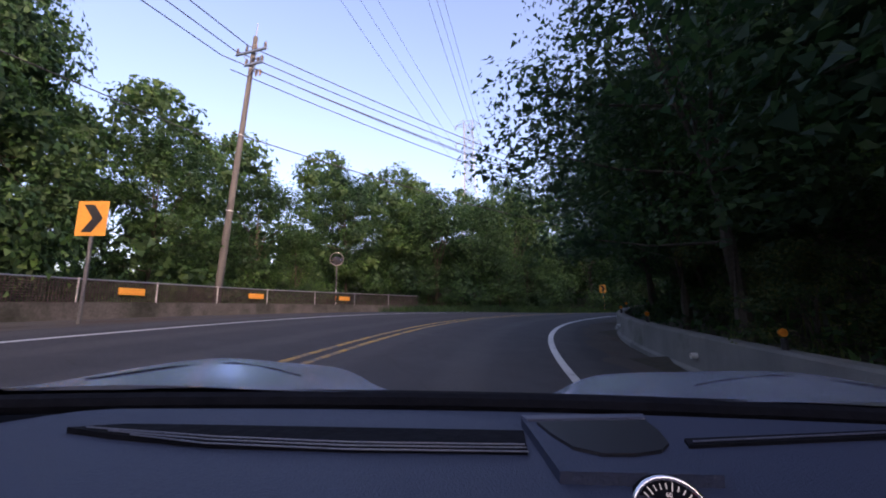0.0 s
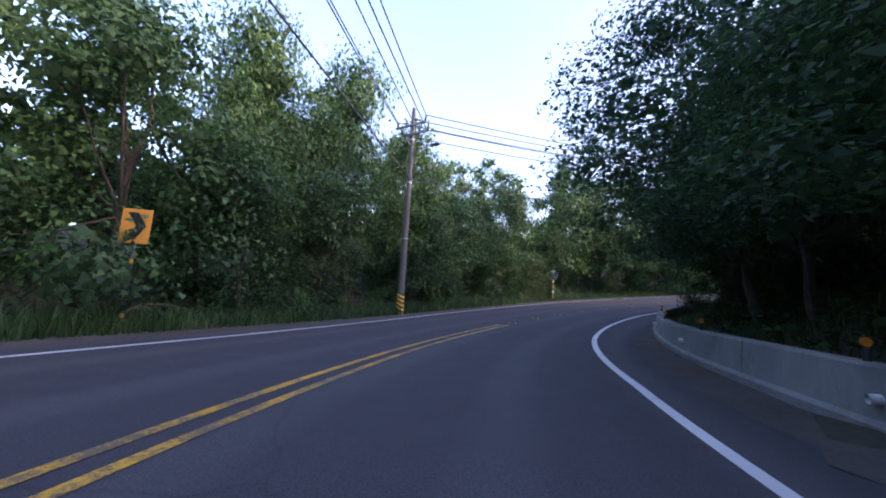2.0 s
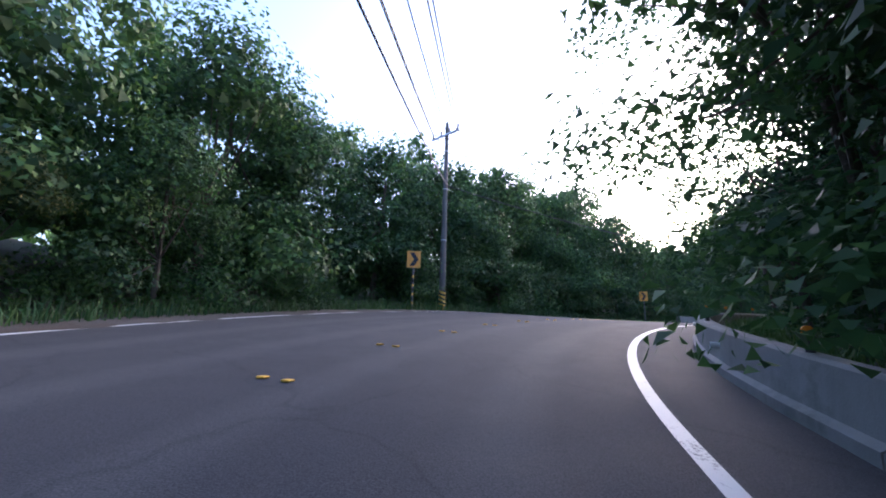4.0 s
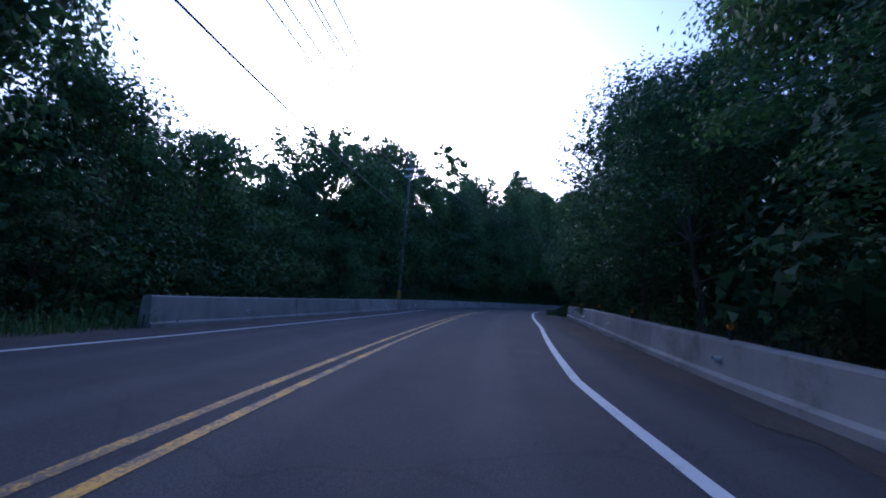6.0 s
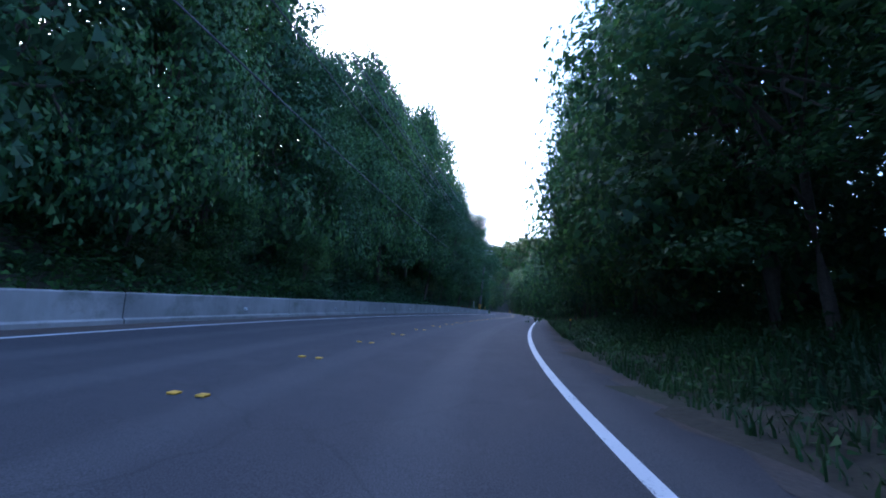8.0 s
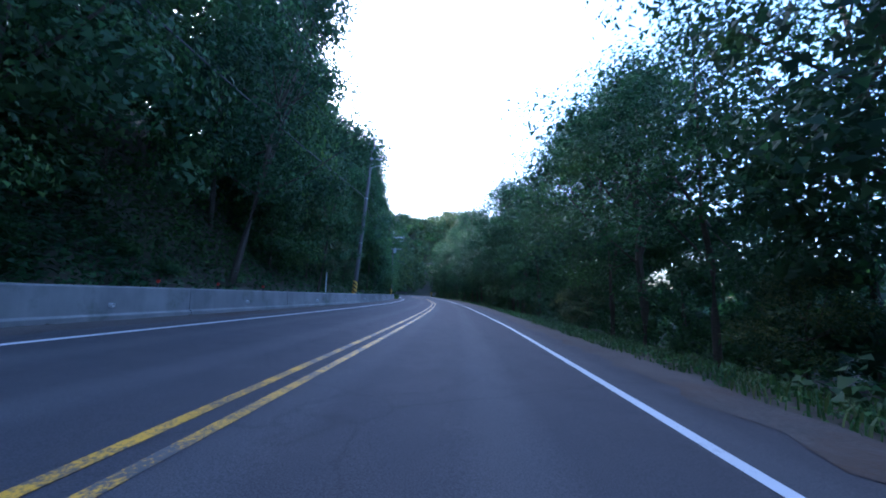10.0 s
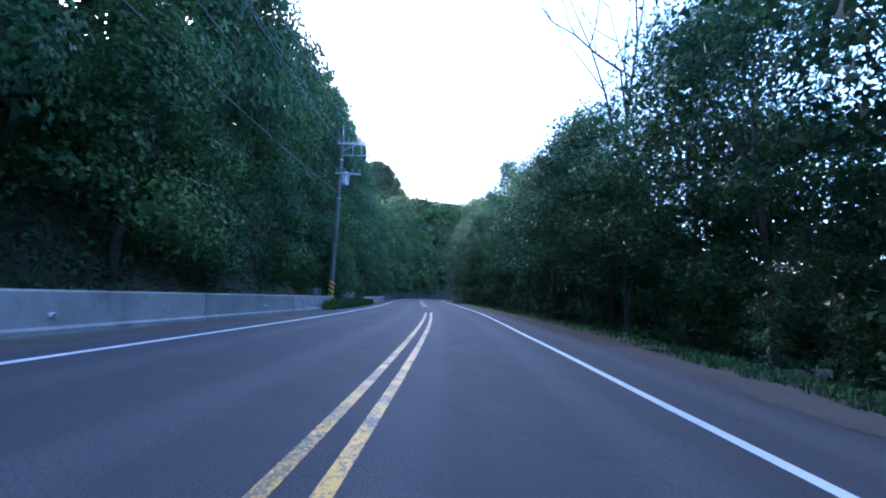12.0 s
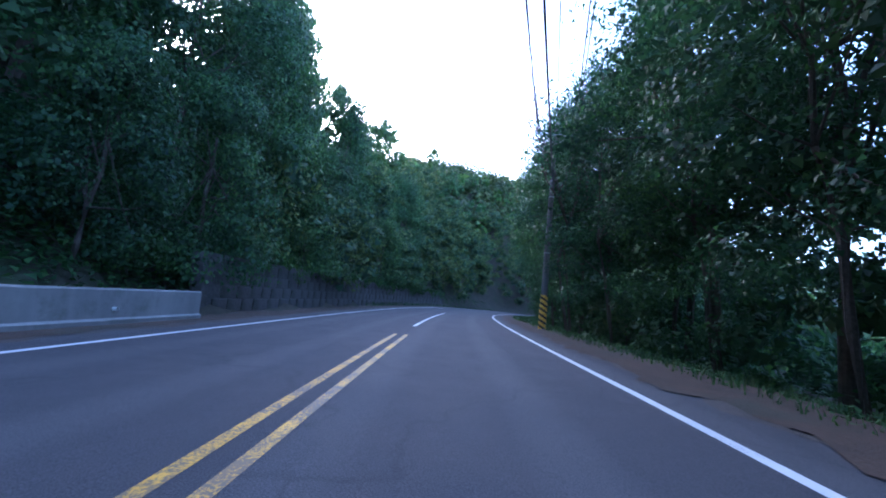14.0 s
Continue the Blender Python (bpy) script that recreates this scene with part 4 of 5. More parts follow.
def build_tree(name, kind, seed, label):
    rng = np.random.default_rng(seed)
    clumps = []
    if kind == "broad":          # tall crown on a bare trunk
        high, base, wide = 10.5, 3.2, 3.3
        for k in range(30):
            u = (k + 0.5) / 30
            z = base + (high - base) * u
            rad = wide * math.sin(math.pi * (0.2 + 0.74 * u)) * rng.uniform(0.35, 0.95)
            a = k * 2.4 + rng.uniform(-0.5, 0.5)
            clumps.append(((rad * math.cos(a), rad * math.sin(a), z), (1.25 * rng.uniform(0.7, 1.35), 1.25 * rng.uniform(0.7, 1.35), 0.9 * rng.uniform(0.75, 1.25))))
        clumps.append(((0, 0, high), (1.3, 1.3, 1.0)))
        mesh, r = crown_mesh("crown", clumps, 0.122, 13500, LEAF_DEEP, rng, 0.6, 0.35), 0.12
    elif kind == "dense":        # leafy from the ground up, hung with creepers
        high, wide = 7.6, 3.0
        for k in range(26):
            u = (k + 0.5) / 26
            a = rng.uniform(0, 6.28)
            rad = wide * (1 - 0.75 * u ** 1.6) * rng.uniform(0.35, 0.8)
            clumps.append(((rad * math.cos(a), rad * math.sin(a), 0.7 + (high - 1.2) * u), (1.2 * rng.uniform(0.7, 1.35), 1.2 * rng.uniform(0.7, 1.35), 0.95 * rng.uniform(0.7, 1.3))))
        mesh, r = crown_mesh("crown", clumps, 0.138, 10200, LEAF_MID, rng, 0.6, 0.6), 0.12
    elif kind == "airy":         # open crown with sky between the twigs
        high, base, wide = 11.5, 2.3, 3.2
        for k in range(22):
            u = (k + 0.5) / 22
            a = rng.uniform(0, 6.28)
            rad = wide * math.sin(math.pi * (0.2 + 0.7 * u)) * rng.uniform(0.4, 1.0)
            clumps.append(((rad * math.cos(a), rad * math.sin(a), base + (high - base) * u), (0.95 * rng.uniform(0.7, 1.3), 0.95 * rng.uniform(0.7, 1.3), 0.6 * rng.uniform(0.7, 1.3))))
        mesh, r = crown_mesh("crown", clumps, 0.128, 9400, LEAF_DEEP, rng, 0.0, 0.4, 0.75, -0.8), 0.095
    elif kind == "olive":        # rounded, yellower crown
        high, base, wide = 7.5, 1.4, 2.8
        for k in range(18):
            u = (k + 0.5) / 18
            a = rng.uniform(0, 6.28)
            rad = wide * math.sin(math.pi * (0.25 + 0.65 * u)) * rng.uniform(0.4, 0.9)
            clumps.append(((rad * math.cos(a), rad * math.sin(a), base + (high - base) * u), (1.15 * rng.uniform(0.7, 1.3), 1.15 * rng.uniform(0.7, 1.3), 0.85 * rng.uniform(0.8, 1.2))))
        mesh, r = crown_mesh("crown", clumps, 0.138, 7200, LEAF_OLIVE, rng, 0.6, 0.3), 0.12
    else:                        # shrub
        high = 2.0
        for k in range(7):
            a = rng.uniform(0, 6.28)
            clumps.append(((0.9 * math.cos(a) * rng.random(), 0.9 * math.sin(a) * rng.random(), 0.45 + 1.2 * rng.random()), (0.75, 0.75, 0.6)))
        mesh, r = crown_mesh("crown", clumps, 0.105, 2700, LEAF_MID, rng, 0.6, 0.4), 0.04
    t = thing(name, Matrix.Identity(4), label, "shrub" if kind == "shrub" else "tree", "roadside trees and shrubs")
    tips = [c[0] for c in clumps[2::2]] if kind != "shrub" else [c[0] for c in clumps[:3]]
    part("trunk", trunk_mesh(high * (0.72 if kind != "shrub" else 0.5), r, rng, tips), BARK, t)
    part("crown", mesh, None, t)
    return t


KINDS = {
    "broad": ("tree", "tall broadleaf tree with dark green crown on a bare trunk"),
    "dense": ("tree", "bushy tree leafed to the ground and hung with creepers"),
    "airy": ("tree", "slender tree with an open, see-through dark green crown"),
    "olive": ("tree", "rounded tree with olive to yellowish green crown"),
    "shrub": ("shrub", "low leafy green shrub on the roadside slope"),
}
PROTOS = {}
USED = set()
for n, (kind, (nm, lab)) in enumerate(KINDS.items()):
    PROTOS[kind] = [build_tree(nm, kind, 10 * n + k, lab) for k in range(3 if kind in ("dense", "broad") else 2)]


def plant(kind, x, y, scale, rng, z=None, tall=1.0, lean=0.0, over=(0, 0)):
    protos = PROTOS[kind]
    ob = protos[rng.randrange(len(protos))]
    if z is None:
        z = float(terrain(np.array([x]), np.array([y]))[0])
    m = Matrix.Translation((x, y, z - 0.15)) @ pose(0, 0, 0, 0, 0, heading(over[0])) @ pose(0, 0, 0, 0, over[1], 0) @ pose(0, 0, 0, lean * rng.uniform(-1, 1), lean * rng.uniform(-1, 1), rng.uniform(0, 360)) @ Matrix.Diagonal((scale, scale, scale * tall, 1))
    if ob.name not in USED:
        USED.add(ob.name)
        ob.matrix_basis = m
        return ob
    return copy_thing(ob, m)


# how high the woods stand over the road, seen 11 m to its left and 9 m to its right
SKYLINE_LEFT = [(-1, 11.3), (0.4, 11.7), (0.56, 11.4), (0.64, 9.7), (0.8, 9.3), (1.1, 10.6), (1.26, 11.6), (1.42, 10.4), (1.55, 9.6), (1.7, 11.4), (1.9, 12.2), (2.1, 12.5), (2.4, 11.6), (2.52, 10.2), (2.66, 9.6), (2.78, 14.1), (3.02, 17.1), (3.2, 16.7), (3.32, 11.8), (3.45, 11.3), (3.62, 12.2), (3.8, 11.1), (4.1, 11.1), (4.26, 12.4), (4.5, 11.2), (4.8, 11.1), (5.2, 10.9), (5.9, 12.0), (6.15, 13.4), (6.3, 12.4), (6.42, 10.2),
                (6.55, 8.5), (6.9, 8.0), (7.05, 8.2), (7.15, 10.4), (7.3, 13.0), (7.5, 13.3), (7.7, 14.2), (7.8, 16.6), (8.0, 16.5), (8.2, 17.4), (8.34, 16.3), (8.6, 19.4), (9.0, 18.7), (9.15, 18.2), (9.4, 21.6), (9.8, 24.0), (10.4, 26.8), (11.2, 25.3), (11.8, 27.5), (12.1, 22.3), (12.6, 22.5), (13, 20.8), (13.5, 24.0), (14.2, 25.5), (14.45, 24.0), (14.6, 20.8), (15, 18.5), (15.2, 16.6), (15.5, 19.5), (15.9, 22.0), (17, 23.0)]
SKYLINE_RIGHT = [(-1, 13), (5, 12.5), (6.5, 10.4), (7.0, 11), (7.5, 11.2), (8.1, 12.5), (8.4, 13.6), (8.9, 17), (9.4, 18), (10, 15.5), (11.0, 15.5), (11.5, 14.3), (11.8, 15), (12.0, 18), (12.35, 17), (12.6, 13), (12.9, 12.6), (13.2, 15.8), (13.5, 17), (13.7, 15.5), (14.0, 15.2), (14.7, 19), (15.1, 23), (17, 23)]
NOMINAL = {"broad": 12.0, "dense": 8.8, "airy": 12.4, "olive": 8.7, "shrub": 2.4}


def room_above(s, lat, x, y):
    """How tall a plant may grow there to keep below the skyline."""
    rows, at = (SKYLINE_LEFT, -11.0) if lat < 0 else (SKYLINE_RIGHT, 9.0)
    reach = max(1.0, abs(lat - 2.0))
    # deep in the wood also as seen from some way back along the lane
    backs = (0.0, 0.8, 1.6) if abs(lat) >= 14 else (0.0,)
    top = min(1 + (table(rows, s - back * (1 - abs(at - 2.0) / reach)) - 1) * reach / abs(at - 2.0) for back in backs)
    z = float(terrain(np.array([x]), np.array([y]))[0])
    return float(np.interp(s, LINE_S, LINE[:, 2])) + float(top) - z


def clear_of_road(x, y, least):
    return np.min((LINE[:, 0] - x) ** 2 + (LINE[:, 1] - y) ** 2) > least * least


rng = random.Random(21)
# rows of woodland: stations, distance from the middle line, spacing, kinds, size, height factor
WOODS = [
    # both sides of the road before the first bend: unseen, added to block low sky light
    (-2.8, -0.5, -9.8, 3.8, ("dense", "broad", "dense"), 1.2, 1.2),
    (-2.8, -0.6, 8.6, 3.8, ("dense", "broad", "dense"), 1.2, 1.2),
    # outside of the first bend
    (-0.3, 1.5, -13.6, 4.2, ("broad", "dense", "broad"), 1.05, 1.2),
    (0.2, 1.5, -12.0, 3.6, ("shrub", "dense"), 0.55, 1.0),
    # bank on the outside, stations 1.5 to 6.2
    (1.55, 5.9, -9.8, 3.6, ("dense", "dense", "dense"), 1.2, 1.6),
    (1.6, 6.2, -7.9, 2.8, ("shrub", "dense", "dense", "olive"), 0.66, 0.85),
    (1.55, 6.0, -8.7, 2.4, ("shrub",), 1.05, 1.0),
    # slope behind the long barrier
    (5.9, 10.0, -10.2, 3.8, ("dense", "dense", "broad", "dense"), 1.2, 1.6),
    (6.4, 10.5, -8.0, 3.6, ("shrub", "dense", "olive"), 0.6, 0.8),
    # steep wooded hillside
    (10.0, 15.8, -7.9, 4.0, ("dense", "dense", "olive", "shrub"), 0.78, 0.95),
    (11.1, 12.2, -9.0, 3.6, ("olive", "olive", "dense"), 1.05, 1.5),
    (10.2, 12.2, -11.5, 5.2, ("dense", "dense", "broad"), 1.1, 1.05),
    (12.2, 14.9, -11.0, 4.4, ("dense", "broad", "dense"), 1.2, 1.65),
    (14.7, 15.9, -11.0, 4.6, ("olive", "dense", "olive"), 1.1, 1.35),
    (8.3, 11.2, -9.4, 4.6, ("dense", "broad", "dense"), 1.2, 2.0),
    # inside of the bends, above the barrier
    (-0.4, 7.4, 9.4, 8.5, ("dense", "broad", "dense"), 1.1, 1.1),
    (0.1, 6.7, 6.6, 4.6, ("broad", "broad", "airy"), 1.0, 1.0),
    (-0.3, 7.2, 6.7, 3.4, ("shrub", "shrub", "olive"), 0.55, 0.9),
    (7.5, 9.9, 7.9, 4.2, ("dense", "olive", "broad"), 0.95, 1.25),
    (8.35, 9.7, 7.45, 3.6, ("dense", "olive", "dense"), 1.0, 1.5),
    # open wood on the valley side
    (9.9, 16.9, 9.3, 3.9, ("broad", "airy", "broad"), 1.25, 1.6),
    (9.9, 16.9, 12.6, 6.4, ("airy", "airy", "broad"), 1.25, 1.5),
    (15.9, 17.0, 8.4, 4.0, ("olive", "dense"), 0.9, 1.0),
    (9.9, 16.8, 9.0, 3.6, ("shrub", "olive", "shrub"), 0.7, 0.85),
]
for s0, s1, lat, step, kinds, size, tall in WOODS:
    rng = random.Random(int(abs(lat) * 1000 + s0 * 100))
    for s in along(s0, s1, step):
        s += rng.uniform(-0.04, 0.04)
        l = lat + rng.uniform(-0.9, 0.9) * (1 if abs(lat) > 9 else 0.45)
        p = on_road(s, l)
        kind = kinds[rng.randrange(len(kinds))]
        if not clear_of_road(p.x, p.y, abs(lat) * 0.86):
            continue
        # the verge is kept clear in front of the bend signs
        if -9 < lat < 0 and min(abs(s - c) for c in (2.36, 2.44, 4.95, 6.23)) < 0.07:
            continue
        wide = size * rng.uniform(0.85, 1.2)
        room = room_above(s, l, p.x, p.y) * rng.uniform(0.94, 1.1)
        grown = min(NOMINAL[kind] * wide * tall * rng.uniform(0.9, 1.15), room)
        if grown < 0.25 * NOMINAL[kind]:
            continue
        wide = min(wide, 1.25 * grown / NOMINAL[kind])
        over = 3 if lat == 7.45 else 3 if lat == 6.6 else 2 if lat == 9.3 else 6 if lat == -8.7 else 0
        plant(kind, p.x, p.y, wide, rng, tall=grown / NOMINAL[kind] / wide, lean=4, over=(s, -over if lat > 0 else over))
# old trees that reach over the lane: station, distance, kind, width, height, lean over the road
for k, (s, lat, kind, wide, high, over) in enumerate(((0.75, 7.6, "broad", 1.05, 9.8, 6), (1.05, 7.6, "broad", 1.1, 10.0, 7), (1.35, 7.6, "broad", 1.1, 10.0, 6), (1.8, 7.5, "broad", 1.05, 11, 7), (2.3, 7.5, "airy", 1.1, 10.5, 6),
                                                      (2.85, 7.1, "broad", 1.1, 12.0, 9), (3.3, 7.6, "broad", 1.0, 10, 5), (3.88, 6.7, "broad", 1.15, 11.5, 11), (4.3, 7.2, "broad", 1.15, 12.5, 9), (4.0, 6.4, "broad", 1.0, 12.0, 14), (4.15, 6.1, "airy", 1.2, 13.0, 17), (4.4, 6.3, "airy", 1.2, 13.0, 15), (6.75, 8.2, "broad", 1.1, 11.5, 4), (8.12, 7.3, "airy", 0.9, 8.5, 8), (8.3, 7.2, "airy", 0.95, 9.5, 8), (8.8, 8.2, "broad", 1.1, 12.5, 4), (9.15, 8.2, "broad", 1.1, 13.0, 4),
                                                      (0.3, -13.5, "broad", 1.2, 11.0, 0), (0.5, -14.5, "broad", 1.1, 11.8, 0), (1.75, -10.5, "broad", 1.15, 11.0, 0), (2.8, -10.2, "broad", 1.1, 12.4, 0), (3.0, -9.8, "broad", 1.15, 12.5, 0), (3.5, -9.6, "broad", 1.1, 9.0, 0), (3.65, -10.4, "broad", 1.1, 10.2, 0),
                                                      (6.1, -10.4, "broad", 1.15, 11.8, 0), (7.5, -10.2, "broad", 1.1, 9.8, 0), (7.66, -10.6, "broad", 1.15, 12.0, 0), (7.86, -11.0, "broad", 1.2, 13.8, 0), (8.9, -11, "broad", 1.2, 14.5, 0), (9.35, -11, "broad", 1.2, 15, 0), (9.9, -7.8, "broad", 1.2, 16.0, -6), (10.3, -7.6, "broad", 1.25, 18.0, -7), (10.72, -7.6, "broad", 1.25, 19.0, -7), (11.75, -8.6, "broad", 1.15, 17.5, -5), (12.15, -7.6, "airy", 1.0, 20.0, -13), (11.15, -7.3, "airy", 0.9, 15.0, -8), (12.92, -7.7, "olive", 0.75, 7.5, -9), (13.12, -7.6, "dense", 0.6, 6.5, -8), (11.28, -7.6, "olive", 0.8, 9.0, -8), (11.8, 9.4, "airy", 1.25, 15.5, 3), (12.0, 9.8, "broad", 1.25, 16, 3), (12.9, 9.6, "broad", 1.25, 16, 3), (13.95, 9.4, "broad", 1.3, 16, 3), (14.2, 9.6, "broad", 1.3, 17, 3), (14.45, 8.8, "airy", 1.25, 16.5, 6), (14.25, 7.8, "airy", 1.1, 16.5, 6), (14.6, 7.4, "airy", 1.1, 15.0, 8), (14.85, 7.5, "airy", 1.0, 15.5, 5), (15.1, 7.8, "airy", 1.0, 15.0, 4))):
    p = on_road(s, lat)
    plant(kind, p.x, p.y, wide, random.Random(90 + k), tall=high / NOMINAL[kind] / wide, lean=3, over=(s, -over))
for kind in PROTOS:
    for ob in PROTOS[kind]:
        if ob.name not in USED:
            p = on_road(rng.uniform(2, 5), -17)
            plant(kind, p.x, p.y, 1.0, rng)


def bare_tree(s, lat, high, over, seed):
    """A dead, leafless tree with forked limbs that lean over the road."""
    wood = random.Random(seed)
    m = place_on_ground(s, lat) @ pose(0, 0, 0, 0, -over, 0)
    t = thing("bare_tree", m, "dead leafless tree with thin forked grey branches", "tree", "roadside trees and shrubs")
    pts = [Vector((0.12 * k * wood.uniform(-1, 1), 0.12 * k * wood.uniform(-1, 1), high * 0.62 * k / 5 - 0.4 * (k == 0))) for k in range(6)]
    trunk = part("trunk", bent_tube(pts, [0.1 - 0.011 * k for k in range(6)], 8), BARK, t)

    def grow(start, way, length, r, depth, holder):
        a = [start]
        for k in range(4):
            way = (way + Vector((wood.uniform(-0.28, 0.28), wood.uniform(-0.28, 0.28), wood.uniform(-0.05, 0.22)))).normalized()
            a.append(a[-1] + way * length / 4)
        limb = part("branch" if depth < 2 else "twig", bent_tube(a, [r * (1 - 0.17 * k) for k in range(5)], 6), BARK, holder)
        if depth < 2:
            for k in (1, 2, 3, 4):
                side = (way + Vector((wood.uniform(-1, 1), wood.uniform(-1, 1), wood.uniform(0, 0.5)))).normalized()
                grow(a[k], side, length * wood.uniform(0.35, 0.6), r * 0.5, depth + 1, t)
        return limb
    for k in range(5):
        turn = 1.26 * k + wood.uniform(-0.3, 0.3)
        grow(pts[3 + k % 3], Vector((0.6 * math.cos(turn), 0.6 * math.sin(turn), 1)), high * wood.uniform(0.3, 0.42), 0.06, 0, t)
    return t


bare_tree(12.66, 8.3, 19.0, 2, 4)
bare_tree(14.75, 6.7, 14.0, 8, 8)


gen = np.random.default_rng(5)


def grass_band(s0, s1, lat0, lat1, per_metre, tall, name="grass"):
    """Blades over a band beside the road."""
    n = int((arc_at(s1) - arc_at(s0)) * per_metre)
    arc = gen.uniform(arc_at(s0), arc_at(s1), n)
    s = np.interp(arc, ARC, LINE_S)
    lat = gen.uniform(lat0, lat1, n)
    x = np.interp(s, LINE_S, LINE[:, 0]) + lat * np.interp(s, LINE_S, RIGHT[:, 0])
    y = np.interp(s, LINE_S, LINE[:, 1]) + lat * np.interp(s, LINE_S, RIGHT[:, 1])
    z = terrain(x, y)
    h = tall * gen.uniform(0.4, 1.25, n) * (0.75 + 0.5 * np.sin(arc * 1.7 + lat * 3) ** 2)
    a = gen.uniform(0, 2 * np.pi, n)
    lean = gen.uniform(0.1, 0.7, n) * h
    w = gen.uniform(0.008, 0.02, n)
    base = np.stack([x, y, z - 0.02], 1)
    side = np.stack([-np.sin(a), np.cos(a), 0 * a], 1) * w[:, None]
    out = np.stack([np.cos(a), np.sin(a), 0 * a], 1)
    mid = base + out * (lean * 0.3)[:, None] + np.stack([0 * h, 0 * h, h * 0.62], 1)
    tip = base + out * lean[:, None] + np.stack([0 * h, 0 * h, h], 1)
    v = np.stack([base - side, base + side, mid + side * 0.8, mid - side * 0.8, tip], 1).reshape(-1, 3)
    i = np.arange(n)[:, None] * 5
    me = bpy.data.meshes.new(name)
    faces = (i + np.array([[0, 1, 2]])).tolist() + (i + np.array([[0, 2, 3]])).tolist() + (i + np.array([[3, 2, 4]])).tolist()
    me.from_pydata(v.tolist(), [], faces)
    me.materials.append(GRASS)
    return tagged(new(name, me), "rough green verge grass with dry stems", "grass", kind="stuff")


grass_band(1.22, 1.55, -9.6, -5.7, 700, 0.45)
grass_band(1.5, 3.7, -8.0, -5.5, 620, 0.5)
grass_band(3.7, 6.5, -8.2, -5.6, 230, 0.42)
grass_band(7.5, 10.0, 4.85, 8.6, 820, 0.3)
grass_band(10.0, 16.5, 5.4, 8.6, 170, 0.22)
grass_band(12.84, 13.55, -6.95, -5.0, 1500, 0.5)
grass_band(6.45, 12.9, -8.6, -6.0, 70, 0.5)
grass_band(-0.4, 6.2, 5.75, 8.2, 90, 0.45)
grass_band(6.2, 7.45, 6.75, 8.6, 90, 0.45)
grass_band(3.2, 5.9, 5.1, 6.0, 300, 0.4)
grass_band(15.2, 17.0, -8.0, -5.6, 90, 0.4)


def undergrowth(s0, s1, lat0, lat1, per_metre, size, name="undergrowth", lift=0.9):
    """Broad leaves of creepers and ferns lying over a slope."""
    n = int((arc_at(s1) - arc_at(s0)) * per_metre * 1.9)
    s = np.interp(gen.uniform(arc_at(s0), arc_at(s1), n), ARC, LINE_S)
    lat = lat0 + (lat1 - lat0) * gen.random(n)
    x = np.interp(s, LINE_S, LINE[:, 0]) + lat * np.interp(s, LINE_S, RIGHT[:, 0])
    y = np.interp(s, LINE_S, LINE[:, 1]) + lat * np.interp(s, LINE_S, RIGHT[:, 1])
    z = terrain(x, y) + gen.random(n) ** 2 * lift
    v, f = leaves(np.stack([x, y, z], 1), np.tile([0.0, 0.0, 1.0], (n, 1)), size * 0.72, gen, 0.2, 0.62, True)
    me = mesh_of(name, v.tolist(), f.tolist(), LEAF_DEEP)
    return tagged(new(name, me), "tangle of dark creepers and ferns on the slope", "undergrowth", kind="stuff")


undergrowth(1.5, 6.4, -12, -7.2, 170, 0.27)
undergrowth(10.3, 12.9, -11, -6.3, 400, 0.28)
undergrowth(12.9, 13.65, -13, -8.0, 190, 0.28)
undergrowth(13.65, 16.8, -13, -6.9, 190, 0.28)
undergrowth(-0.6, 6.2, 5.9, 11, 200, 0.26)
undergrowth(6.2, 7.5, 6.9, 11, 200, 0.26)
undergrowth(7.4, 10.0, 7.0, 16, 90, 0.34)
undergrowth(10.0, 16.8, 8.0, 20, 60, 0.32)
undergrowth(-0.6, 1.5, -20, -11.5, 70, 0.34)


def far_forest():
    """Woods on the hills beyond, as clumps of leaves."""
    spots = []
    for hx, hy, hh, hr in HILLS[:8]:
        n = 620 if hr < 35 else 900 if hx > 600 else 360
        big = np.full(n, 2.4 if hx > 600 else 1.0)
        spots.append(np.stack([gen.uniform(hx - 2.1 * hr, hx + (0.4 if hx > 600 else 1.2) * hr, n), gen.uniform(hy - 2.0 * hr, hy + 2.0 * hr, n), big], 1))
    p = np.concatenate(spots)
    d = np.sqrt(((p[:, None, :2] - LINE[None, ::20, :2]) ** 2).sum(-1)).min(1)
    p = p[d > 24]
    z = terrain(p[:, 0], p[:, 1])
    vs, fs, n = [], [], 0
    for (x, y, big), zz in zip(p, z):
        r = gen.uniform(2.2, 4.2) * big
        q, dd = shell(gen, 8, (x, y, zz + r * 0.6), (r * 0.8, r * 0.8, r * 0.8), 0.8, -1.0)
        v, f = leaves(q, dd, 2.4 * big, gen, 0.2, 0.9, True)
        q, dd = pad(gen, 64, (x, y, zz + r * 0.8), (r * 1.05, r * 1.05, r), -0.2)
        lv, lf = leaves(q, dd, 0.85 * big, gen, 0.2, 0.8, True)
        vs += [np.array(v), lv]
        fs += [f + n, lf + n + len(v)]
        n += len(v) + len(lv)
    me = mesh_of("hillside_forest", np.concatenate(vs).tolist(), np.concatenate(fs).tolist(), LEAF_OLIVE)
    return tagged(new("hillside_forest", me), "green forest covering the hills beyond the valley", "forest", kind="stuff")


far_forest()


